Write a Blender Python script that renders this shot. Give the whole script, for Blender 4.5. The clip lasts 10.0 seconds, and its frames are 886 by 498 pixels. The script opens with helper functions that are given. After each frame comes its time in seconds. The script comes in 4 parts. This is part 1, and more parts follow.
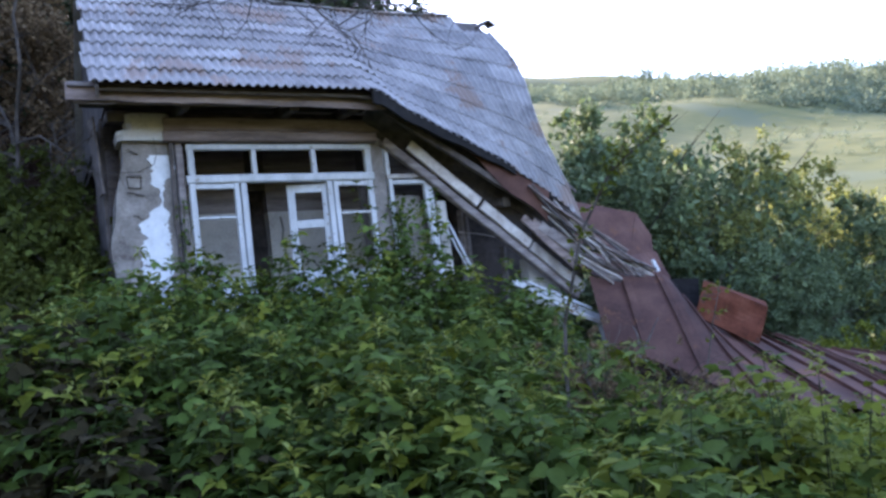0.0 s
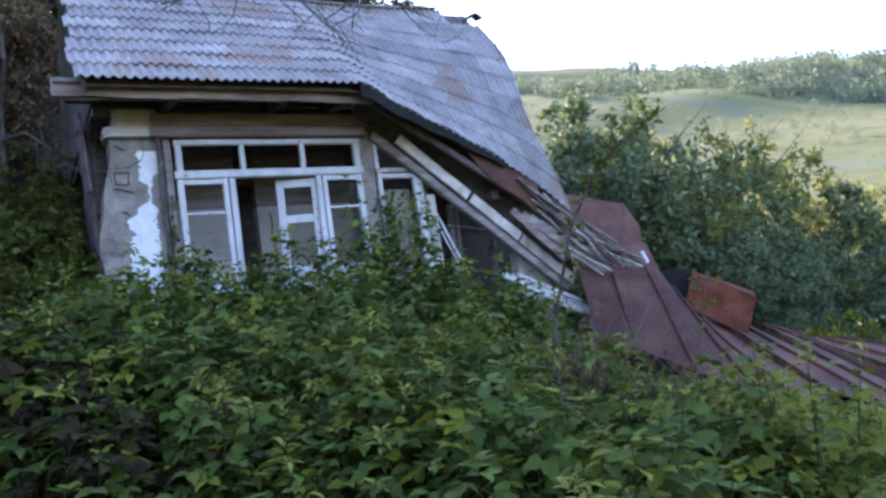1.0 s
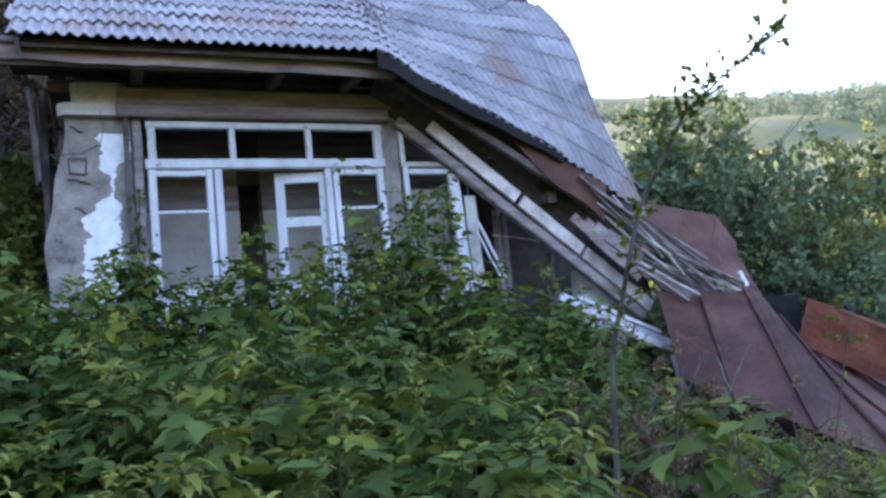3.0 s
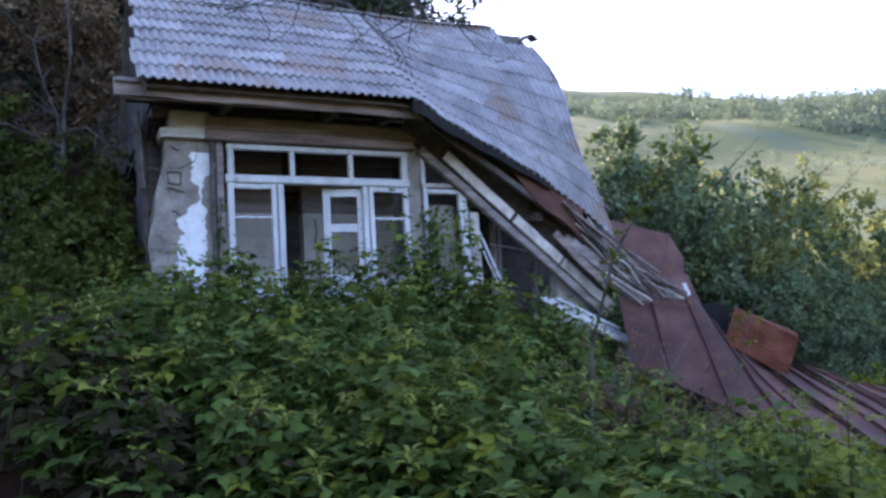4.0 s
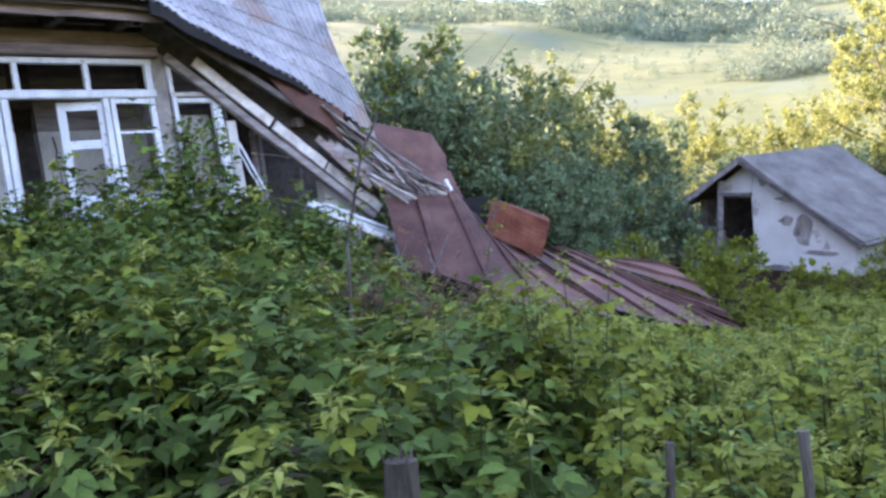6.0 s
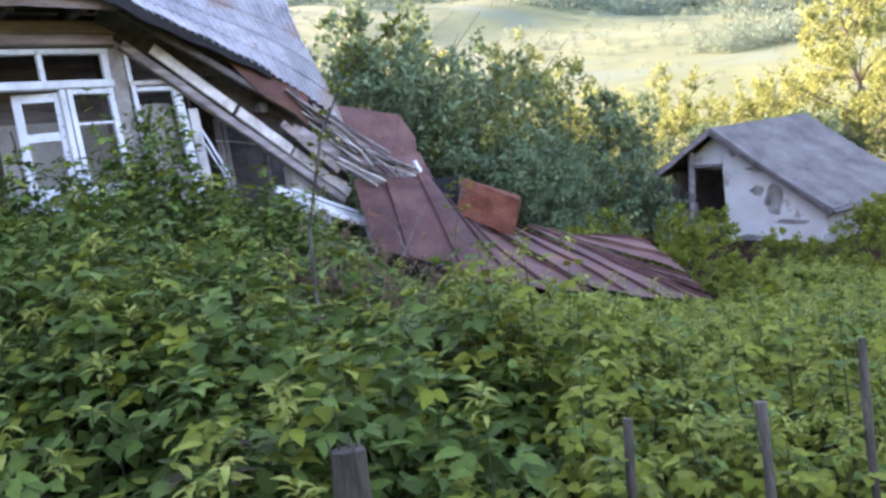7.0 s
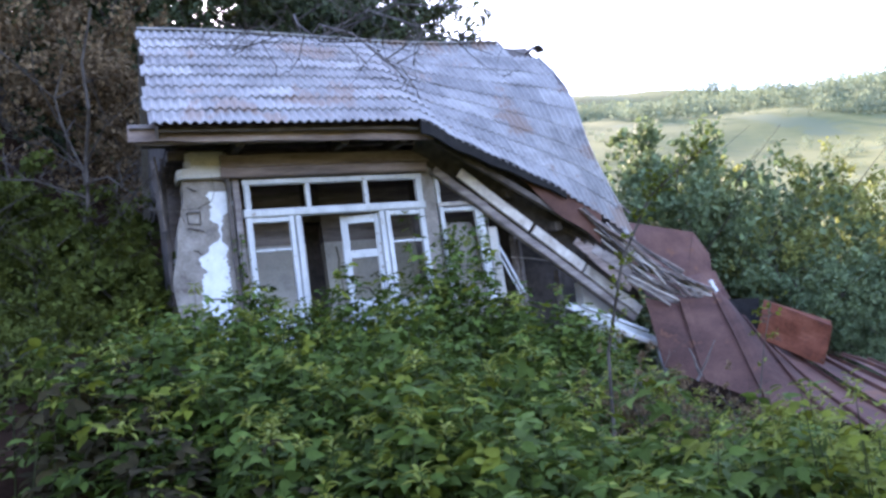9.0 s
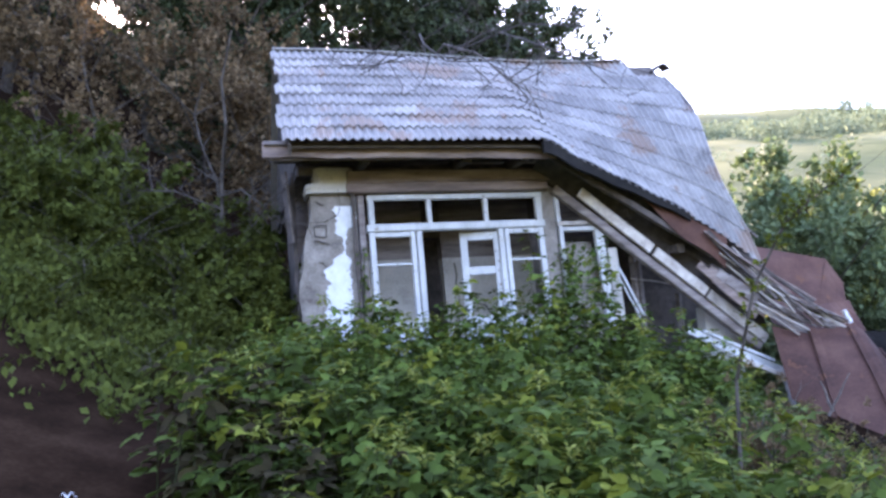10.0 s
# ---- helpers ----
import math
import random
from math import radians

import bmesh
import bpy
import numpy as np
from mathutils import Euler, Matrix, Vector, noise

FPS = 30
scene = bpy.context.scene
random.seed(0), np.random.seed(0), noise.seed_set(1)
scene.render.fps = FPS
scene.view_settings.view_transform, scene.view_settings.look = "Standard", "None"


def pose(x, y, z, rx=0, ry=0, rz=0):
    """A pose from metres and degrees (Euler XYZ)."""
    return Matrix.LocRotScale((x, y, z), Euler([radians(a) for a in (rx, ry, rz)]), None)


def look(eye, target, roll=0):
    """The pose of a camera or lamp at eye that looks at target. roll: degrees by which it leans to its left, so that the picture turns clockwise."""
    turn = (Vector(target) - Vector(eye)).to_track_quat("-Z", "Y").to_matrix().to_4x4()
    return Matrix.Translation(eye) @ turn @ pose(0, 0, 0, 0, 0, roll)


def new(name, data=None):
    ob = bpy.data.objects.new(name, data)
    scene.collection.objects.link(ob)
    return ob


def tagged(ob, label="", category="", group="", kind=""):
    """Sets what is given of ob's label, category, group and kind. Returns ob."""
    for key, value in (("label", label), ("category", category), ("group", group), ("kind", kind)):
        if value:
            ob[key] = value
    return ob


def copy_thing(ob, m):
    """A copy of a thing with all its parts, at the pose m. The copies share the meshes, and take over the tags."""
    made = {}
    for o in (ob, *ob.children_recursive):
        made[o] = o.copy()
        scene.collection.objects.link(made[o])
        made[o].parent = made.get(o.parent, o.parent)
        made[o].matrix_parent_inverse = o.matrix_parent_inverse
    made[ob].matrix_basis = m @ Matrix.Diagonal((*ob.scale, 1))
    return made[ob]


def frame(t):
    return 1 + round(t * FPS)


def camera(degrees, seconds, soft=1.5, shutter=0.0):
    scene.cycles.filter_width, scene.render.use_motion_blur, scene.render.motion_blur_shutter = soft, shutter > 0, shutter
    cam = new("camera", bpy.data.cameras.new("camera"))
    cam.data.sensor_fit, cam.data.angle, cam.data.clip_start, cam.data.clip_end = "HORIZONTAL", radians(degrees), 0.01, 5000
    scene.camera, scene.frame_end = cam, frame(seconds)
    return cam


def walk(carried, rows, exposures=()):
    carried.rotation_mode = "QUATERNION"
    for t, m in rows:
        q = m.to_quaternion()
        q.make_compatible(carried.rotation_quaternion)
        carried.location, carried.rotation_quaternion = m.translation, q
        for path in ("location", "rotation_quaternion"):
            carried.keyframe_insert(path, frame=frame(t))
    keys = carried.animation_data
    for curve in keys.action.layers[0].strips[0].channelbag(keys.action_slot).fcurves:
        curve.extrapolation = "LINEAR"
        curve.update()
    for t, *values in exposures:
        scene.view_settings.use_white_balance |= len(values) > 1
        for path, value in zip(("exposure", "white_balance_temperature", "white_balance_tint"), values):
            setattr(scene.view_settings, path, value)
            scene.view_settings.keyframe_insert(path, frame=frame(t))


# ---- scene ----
cam = camera(56.97, 10.0, soft=2.8)
PATH = [
    (0.0, 0.009, 0.006, 1.696, 0.694, 6.868, 7.348), (0.5, 0.001, 0.013, 1.698, -0.525, 5.935, 7.737),
    (1.0, 0.0, 0.0, 1.7, 0.0, 6.3, 8.0), (1.5, -0.045, -0.016, 1.759, 1.755, 6.663, 6.515),
    (2.0, -0.032, -0.039, 1.738, 2.036, 5.525, 5.916), (2.5, -0.043, -0.024, 1.746, 1.586, 7.192, 6.773),
    (2.6, 0.12, 0.95, 1.735, 3.3, 8.1, 6.8), (2.7, 0.411, 2.098, 1.72, 5.321, 8.961, 6.81),
    (3.0, 0.45, 2.3, 1.73, 5.5, 9.0, 6.4), (3.3, 0.3, 1.5, 1.74, 4.5, 8.6, 5.4), (3.6, 0.03, 0.2, 1.75, 2.9, 8.2, 4.4), (3.8, -0.005, -0.03, 1.75, 2.75, 8.3, 4.0), (4.0, -0.009, -0.042, 1.748, 2.321, 7.483, 3.814),
    (4.5, -0.023, -0.032, 1.684, 1.862, 5.302, 6.552), (5.0, 0.058, -0.063, 1.689, -0.225, 4.825, 8.001),
    (5.5, 0.136, -0.072, 1.637, -5.775, 2.059, 9.005), (6.0, 0.239, -0.077, 1.634, -12.412, -0.47, 9.25),
    (6.2, 0.25, -0.09, 1.634, -13.026, -1.058, 9.912), (7.3, 0.393, -0.008, 1.606, -13.703, -2.276, 11.613),
    (7.5, 0.386, -0.005, 1.616, -12.641, -2.301, 11.252), (8.0, 0.339, -0.028, 1.646, -7.366, -0.043, 10.63),
    (8.5, 0.271, -0.024, 1.691, -1.163, 3.215, 9.708), (9.0, 0.221, -0.088, 1.725, 5.576, 9.024, 8.17),
    (9.5, 0.165, -0.113, 1.728, 11.771, 9.728, 6.443), (10.0, 0.128, -0.157, 1.749, 12.953, 11.006, 5.111)]
walk(cam, [(t, pose(x, y, z, 90 + p, r, w)) for t, x, y, z, w, p, r in PATH], exposures=[(0.0, 2.87, 6000, 26), (1.0, 2.90, 6000, 26), (1.5, 2.90, 6000, 26), (2.0, 2.82, 6000, 26), (2.5, 3.15, 6000, 26), (4.0, 2.70, 5950, 29), (4.5, 3.05, 6000, 29), (5.0, 3.42, 6050, 30), (5.5, 3.50, 6200, 31), (6.0, 3.55, 6350, 31), (7.5, 3.72, 6500, 32), (8.0, 3.8, 6400, 32), (8.5, 3.67, 6350, 31), (9.0, 3.35, 6150, 29), (9.5, 3.02, 6200, 29), (10.0, 3.48, 6400, 30)])

# ---- light: low sun behind the wooded slope ----
SUN_AZ, SUN_EL = radians(-32), radians(27)
world = bpy.data.worlds.new("sky")
scene.world = world
world.use_nodes = True
wn = world.node_tree.nodes
sky = wn.new("ShaderNodeTexSky")
sky.sky_type, sky.sun_disc = "NISHITA", False
sky.sun_elevation, sky.sun_rotation = SUN_EL, SUN_AZ
sky.air_density, sky.dust_density = 1.0, 1.0
world.node_tree.links.new(sky.outputs[0], wn["Background"].inputs[0])
wn["Background"].inputs[1].default_value = 0.15
sun = new("sun", bpy.data.lights.new("sun", "SUN"))
sun.data.energy, sun.data.angle, sun.data.color = 4.5, radians(0.6), (1.0, 0.87, 0.62)
SUN_DIR = Vector((math.sin(SUN_AZ) * math.cos(SUN_EL), math.cos(SUN_AZ) * math.cos(SUN_EL), math.sin(SUN_EL)))
sun.matrix_world = look(SUN_DIR * 60, (0, 0, 0))


# ---- materials ----
def mat(name, colours, scale=4.0, rough=0.8, bump=0.3, fine=40.0, metal=0.0, stretch=(1, 1, 1), island=0.0, objvar=0.0, thin=0.0, spots=None, spec=0.5):
    """Two-scale noise between the colours, fine relief; island / objvar: value change per leaf or per object; thin: light through leaves."""
    m = bpy.data.materials.new(name)
    m.use_nodes = True
    t = m.node_tree
    nd, lk = t.nodes, t.links.new
    b = nd["Principled BSDF"]
    co = nd.new("ShaderNodeTexCoord")
    mp = nd.new("ShaderNodeMapping")
    mp.inputs["Scale"].default_value = stretch
    lk(co.outputs["Object"], mp.inputs[0])
    n1 = nd.new("ShaderNodeTexNoise")
    n1.inputs["Scale"].default_value, n1.inputs["Detail"].default_value, n1.inputs["Roughness"].default_value = scale, 6, 0.6
    n2 = nd.new("ShaderNodeTexNoise")
    n2.inputs["Scale"].default_value, n2.inputs["Detail"].default_value = fine, 4
    lk(mp.outputs[0], n1.inputs[0])
    lk(mp.outputs[0], n2.inputs[0])
    mx = nd.new("ShaderNodeMath")
    mx.operation = "MULTIPLY_ADD"
    lk(n2.outputs[0], mx.inputs[0])
    mx.inputs[1].default_value = 0.35
    lk(n1.outputs[0], mx.inputs[2])
    rp = nd.new("ShaderNodeValToRGB")
    el = rp.color_ramp.elements
    n = len(colours)
    for i, c in enumerate(colours):
        e = el[i] if i < 2 else el.new(1.0)
        e.position = 0.45 + 0.45 * i / max(1, n - 1)
        e.color = (*c, 1)
    lk(mx.outputs[0], rp.inputs[0])
    col = rp.outputs[0]
    if island or objvar:
        hs = nd.new("ShaderNodeHueSaturation")
        rng = nd.new("ShaderNodeMapRange")
        if island:
            g = nd.new("ShaderNodeNewGeometry")
            lk(g.outputs["Random Per Island"], rng.inputs[0])
        else:
            g = nd.new("ShaderNodeObjectInfo")
            lk(g.outputs["Random"], rng.inputs[0])
        v = island or objvar
        rng.inputs[3].default_value, rng.inputs[4].default_value = 1 - v, 1 + v
        lk(rng.outputs[0], hs.inputs["Value"])
        lk(col, hs.inputs["Color"])
        col = hs.outputs[0]
    if spots:
        sc, lo, sp_col = spots
        n3 = nd.new("ShaderNodeTexNoise")
        n3.inputs["Scale"].default_value, n3.inputs["Detail"].default_value, n3.inputs["Roughness"].default_value = sc, 8, 0.65
        lk(co.outputs["Object"], n3.inputs[0])
        r3 = nd.new("ShaderNodeValToRGB")
        r3.color_ramp.elements[0].position, r3.color_ramp.elements[1].position = lo, lo + 0.05
        lk(n3.outputs[0], r3.inputs[0])
        mm = nd.new("ShaderNodeMix")
        mm.data_type = "RGBA"
        lk(r3.outputs[0], mm.inputs[0])
        lk(col, mm.inputs[6])
        mm.inputs[7].default_value = (*sp_col, 1)
        col = mm.outputs[2]
    lk(col, b.inputs["Base Color"])
    b.inputs["Roughness"].default_value, b.inputs["Metallic"].default_value = rough, metal
    b.inputs["Specular IOR Level"].default_value = spec
    if bump:
        bp = nd.new("ShaderNodeBump")
        bp.inputs["Strength"].default_value, bp.inputs["Distance"].default_value = bump, 0.01
        lk(mx.outputs[0], bp.inputs["Height"])
        lk(bp.outputs[0], b.inputs["Normal"])
    if thin:
        tr = nd.new("ShaderNodeBsdfTranslucent")
        ms = nd.new("ShaderNodeMixShader")
        ms.inputs[0].default_value = thin
        lk(col, tr.inputs[0])
        lk(b.outputs[0], ms.inputs[1])
        lk(tr.outputs[0], ms.inputs[2])
        lk(ms.outputs[0], nd["Material Output"].inputs[0])
    return m


M_SLATE = mat("weathered_fibre_cement", [(0.11, 0.098, 0.091), (0.215, 0.198, 0.185), (0.32, 0.298, 0.28)], 2.2, 0.55, 0.5, 60, objvar=0.22, spots=(1.0, 0.555, (0.2, 0.14, 0.105)))
M_PLASTER = mat("grey_clay_plaster", [(0.105, 0.088, 0.075), (0.21, 0.182, 0.156), (0.31, 0.276, 0.242)], 3.5, 0.95, 1.0, 30, spots=(3.0, 0.6, (0.11, 0.088, 0.072)))
M_WHITE = mat("flaking_whitewash", [(0.5, 0.5, 0.5), (0.7, 0.7, 0.7)], 6, 0.9, 0.5, 60, spots=(8, 0.62, (0.27, 0.235, 0.2)))
M_INNER = mat("beige_inner_plaster", [(0.26, 0.24, 0.215), (0.43, 0.4, 0.36), (0.52, 0.48, 0.43)], 2, 0.95, 0.3, 30)
M_PAINT = mat("flaking_white_paint", [(0.36, 0.36, 0.355), (0.56, 0.56, 0.56)], 5, 0.65, 0.4, 70, stretch=(1, 1, 0.3), spots=(11, 0.615, (0.27, 0.23, 0.19)))
M_WOOD = mat("grey_weathered_wood", [(0.075, 0.06, 0.055), (0.17, 0.14, 0.13), (0.27, 0.235, 0.22)], 5, 0.9, 0.7, 50, stretch=(0.25, 2, 2), objvar=0.3)
# rotten timber colour, also used as shade on the backing boards
M_WOOD_D = mat("rotten_wood_and_shade", [(0.03, 0.024, 0.021), (0.075, 0.06, 0.052), (0.13, 0.105, 0.092)], 5, 0.95, 0.6, 50, objvar=0.3)
M_WOOD_L = mat("pale_bare_wood", [(0.24, 0.2, 0.17), (0.42, 0.37, 0.33), (0.56, 0.52, 0.47)], 6, 0.85, 0.5, 60, objvar=0.3)
M_BROWN = mat("brown_painted_sheet", [(0.044, 0.0195, 0.0145), (0.084, 0.038, 0.0275), (0.122, 0.06, 0.042)], 2, 0.8, 0.4, 30, objvar=0.2, spots=(2.2, 0.6, (0.13, 0.055, 0.03)), spec=0.25)
M_RUST = mat("orange_rusted_sheet", [(0.045, 0.016, 0.01), (0.105, 0.033, 0.018), (0.155, 0.058, 0.034)], 4, 0.95, 0.6, 40, spots=(6, 0.6, (0.06, 0.03, 0.022)), spec=0.1)
# near-black, for the latch and tar paper and for shadow beside the tank
M_DARK = mat("black_parts_and_shade", [(0.008, 0.007, 0.007), (0.022, 0.019, 0.017)], 5, 0.9, 0.3, spec=0.2)
M_SOIL = mat("damp_soil", [(0.009, 0.005, 0.0031), (0.021, 0.0112, 0.0069), (0.0375, 0.0213, 0.0131)], 2, 1.0, 0.9, 25, spec=0.02)
M_LEAF = mat("raspberry_leaf", [(0.033, 0.053, 0.0115), (0.061, 0.093, 0.0165), (0.091, 0.128, 0.0235)], 2.5, 0.75, 0.1, 60, island=0.4, thin=0.28, spec=0.12)
M_LEAF2 = mat("light_green_leaf", [(0.08, 0.096, 0.0125), (0.127, 0.145, 0.0165), (0.17, 0.182, 0.025)], 2.5, 0.75, 0.1, 60, island=0.3, thin=0.3, spec=0.12)
M_YOUNG = mat("young_yellow_leaf", [(0.125, 0.155, 0.026), (0.19, 0.21, 0.036), (0.25, 0.238, 0.055)], 8, 0.7, 0.1, 60, island=0.25, thin=0.35, spec=0.2)
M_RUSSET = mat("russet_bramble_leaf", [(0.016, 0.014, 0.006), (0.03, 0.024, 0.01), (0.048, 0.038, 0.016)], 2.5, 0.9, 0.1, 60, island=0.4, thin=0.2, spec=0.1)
M_STEM = mat("green_brown_stem", [(0.022, 0.028, 0.012), (0.05, 0.055, 0.025)], 8, 0.9, 0.2, spec=0.1)
M_BUSH = mat("shrub_leaf", [(0.07, 0.103, 0.052), (0.116, 0.156, 0.071), (0.17, 0.206, 0.092)], 0.6, 0.7, 0.0, 8, island=0.35, thin=0.25, spec=0.2)
# paler, yellower than shrub_leaf: sunlight on these crowns is put into the colour
M_BUSH_L = mat("sunlit_shrub_leaf", [(0.12, 0.138, 0.036), (0.19, 0.205, 0.055), (0.26, 0.26, 0.078)], 0.6, 0.7, 0.0, 8, island=0.35, thin=0.4, spec=0.2)
M_DTREE = mat("dark_tree_leaf", [(0.028, 0.04, 0.018), (0.045, 0.06, 0.025), (0.07, 0.078, 0.036)], 0.5, 0.6, 0.0, 8, island=0.35, thin=0.2, spec=0.2)
M_DRY = mat("brown_dry_leaf", [(0.09, 0.06, 0.034), (0.155, 0.105, 0.058), (0.2, 0.145, 0.085)], 0.5, 0.9, 0.0, 8, island=0.45, thin=0.25, spec=0.1)
M_BARK = mat("grey_bark", [(0.032, 0.026, 0.022), (0.075, 0.062, 0.052), (0.12, 0.102, 0.088)], 6, 0.95, 0.8, 40, spec=0.1)
M_GRASS = mat("grass_blades", [(0.04, 0.05, 0.011), (0.068, 0.082, 0.016), (0.1, 0.112, 0.024)], 0.8, 0.8, 0.0, 8, island=0.4, thin=0.25, spec=0.1)
M_MEADOW = mat("hill_meadow_and_soil", [(0.045, 0.055, 0.024), (0.088, 0.096, 0.037), (0.128, 0.129, 0.052)], 0.02, 0.95, 0.5, 0.3, spots=(0.035, 0.56, (0.085, 0.1, 0.055)), spec=0.1)
# leaf colour paled and greyed: distance haze is mixed into it
M_FAR = mat("hazed_wood_leaf", [(0.1297, 0.1625, 0.1084), (0.1852, 0.2145, 0.1403)], 0.05, 0.9, 0.0, 1, island=0.2, thin=0.3, spec=0.05)
M_SHEDWALL = mat("peeling_shed_limewash", [(0.42, 0.3807, 0.3276), (0.5544, 0.5184, 0.468)], 2, 0.95, 0.5, 40, spots=(1.6, 0.6, (0.3, 0.255, 0.21)))
M_SHEDROOF = mat("grey_felt_roof", [(0.072, 0.0638, 0.0558), (0.116, 0.1028, 0.0884), (0.16, 0.1425, 0.1224)], 2, 0.9, 0.4, 30, objvar=0.1, spec=0.05)
M_BEAM = mat("red_brown_timber", [(0.085, 0.062, 0.053), (0.2, 0.147, 0.127), (0.31, 0.24, 0.21)], 5, 0.9, 0.7, 50, stretch=(0.25, 2, 2), objvar=0.2)
M_POST = mat("old_fence_wood", [(0.02, 0.017, 0.012), (0.055, 0.046, 0.034), (0.11, 0.095, 0.073)], 8, 0.95, 0.9, 60, stretch=(2, 2, 0.3), objvar=0.2, spec=0.05)


# ---- building helpers ----
def part(name, bm, material, parent=None, label=""):
    me = bpy.data.meshes.new(name)
    bm.normal_update()
    bm.to_mesh(me)
    bm.free()
    me.materials.append(material)
    ob = new(name, me)
    if parent:
        ob.parent = parent
    if label:
        ob["label"] = label
    return ob


def thing(name, label, category, m=None, kind="", group=""):
    ob = new(name)
    if m is not None:
        ob.matrix_world = m
    return tagged(ob, label, category, group, kind)


def bar(p0, p1, w, h, segs=1, wob=0.0, up=(0, 0, 1), bm=None, taper=1.0):
    """A timber or strip from p0 to p1, w across and h along up, chamfered and a little crooked."""
    bm = bm or bmesh.new()
    p0, p1, up = Vector(p0), Vector(p1), Vector(up)
    d = (p1 - p0).normalized()
    sd = d.cross(up)
    if sd.length < 1e-4:
        sd = d.cross(Vector((0, 1, 0)))
    sd.normalize()
    vp = sd.cross(d).normalized()
    c = min(w, h) * 0.14
    prof = [(-w / 2 + c, -h / 2), (w / 2 - c, -h / 2), (w / 2, -h / 2 + c), (w / 2, h / 2 - c), (w / 2 - c, h / 2), (-w / 2 + c, h / 2), (-w / 2, h / 2 - c), (-w / 2, -h / 2 + c)]
    rings = []
    for i in range(segs + 1):
        t = i / segs
        o = Vector((random.uniform(-1, 1), random.uniform(-1, 1), random.uniform(-1, 1))) * wob if 0 < i < segs else Vector()
        k = 1 + (taper - 1) * t
        rings.append([bm.verts.new(p0.lerp(p1, t) + o + sd * a * k + vp * b * k) for a, b in prof])
    for a, b in zip(rings, rings[1:]):
        for i in range(8):
            bm.faces.new((a[i], a[(i + 1) % 8], b[(i + 1) % 8], b[i]))
    bm.faces.new(rings[0][::-1])
    bm.faces.new(rings[-1])
    return bm


def tube(points, radii, sides=6, bm=None):
    """A round tapering stem through the points."""
    bm = bm or bmesh.new()
    rings = []
    n = len(points)
    for i, p in enumerate(points):
        p = Vector(p)
        d = (Vector(points[min(i + 1, n - 1)]) - Vector(points[max(i - 1, 0)])).normalized()
        a = d.orthogonal().normalized()
        b = d.cross(a)
        rings.append([bm.verts.new(p + (a * math.cos(q) + b * math.sin(q)) * radii[i]) for q in [2 * math.pi * j / sides for j in range(sides)]])
    for a, b in zip(rings, rings[1:]):
        for j in range(sides):
            bm.faces.new((a[j], a[(j + 1) % sides], b[(j + 1) % sides], b[j]))
    bm.faces.new(rings[-1])
    bm.faces.new(rings[0][::-1])
    return bm


def slab(f, nu, nv, thick=0.03, bm=None):
    """A sheet of thickness from f(u, v) -> point, with rims."""
    bm = bm or bmesh.new()
    top = [[Vector(f(i / nu, j / nv)) for j in range(nv + 1)] for i in range(nu + 1)]
    nrm = [[None] * (nv + 1) for _ in range(nu + 1)]
    for i in range(nu + 1):
        for j in range(nv + 1):
            a = top[min(i + 1, nu)][j] - top[max(i - 1, 0)][j]
            b = top[i][min(j + 1, nv)] - top[i][max(j - 1, 0)]
            nrm[i][j] = a.cross(b).normalized()
    A = [[bm.verts.new(top[i][j]) for j in range(nv + 1)] for i in range(nu + 1)]
    B = [[bm.verts.new(top[i][j] - nrm[i][j] * thick) for j in range(nv + 1)] for i in range(nu + 1)]
    for i in range(nu):
        for j in range(nv):
            bm.faces.new((A[i][j], A[i + 1][j], A[i + 1][j + 1], A[i][j + 1]))
            bm.faces.new((B[i][j], B[i][j + 1], B[i + 1][j + 1], B[i + 1][j]))
    for i in range(nu):
        bm.faces.new((A[i][0], B[i][0], B[i + 1][0], A[i + 1][0]))
        bm.faces.new((A[i][nv], A[i + 1][nv], B[i + 1][nv], B[i][nv]))
    for j in range(nv):
        bm.faces.new((A[0][j], A[0][j + 1], B[0][j + 1], B[0][j]))
        bm.faces.new((A[nu][j], B[nu][j], B[nu][j + 1], A[nu][j + 1]))
    return bm


def smooth(x, a, b):
    t = min(1, max(0, (x - a) / (b - a)))
    return t * t * (3 - 2 * t)


def soft(x, k=1.0):
    return math.log1p(math.exp(min(30, x / k))) * k


RNG = np.random.default_rng(7)
LEAF_V = np.array([(0, 0, 0), (0, .45, .0), (0, 1, -.14), (-.31, .26, .08), (-.29, .62, .03), (.31, .26, .08), (.29, .62, .03)])
LEAF_F = np.array([(0, 1, 3), (1, 4, 3), (1, 2, 4), (0, 5, 1), (1, 5, 6), (1, 6, 2)])
SERR_S = [(.2, .1), (.33, .32), (.26, .4), (.28, .58), (.19, .66), (.12, .85)]
SERR_V = np.array([(0, 0, 0), (0, .36, -.01), (0, .72, -.04), (0, 1, -.15)] + [(-x, y, .22 * x + .01 - .06 * y) for x, y in SERR_S] + [(x, y, .22 * x + .01 - .06 * y) for x, y in SERR_S])
SERR_F = np.array([(0, 1, 4), (4, 1, 5), (5, 1, 6), (1, 2, 6), (6, 2, 7), (7, 2, 8), (8, 2, 9), (9, 2, 3),
                   (0, 10, 1), (10, 11, 1), (11, 12, 1), (1, 12, 2), (12, 13, 2), (13, 14, 2), (14, 15, 2), (15, 3, 2)])
TIP_V = LEAF_V * np.array([0.55, 1.0, 1.6])
QUAD_V = np.array([(0, 0, 0), (-.3, .5, .08), (0, 1, -.05), (.3, .5, .08)])
QUAD_F = np.array([(0, 2, 1), (0, 3, 2)])


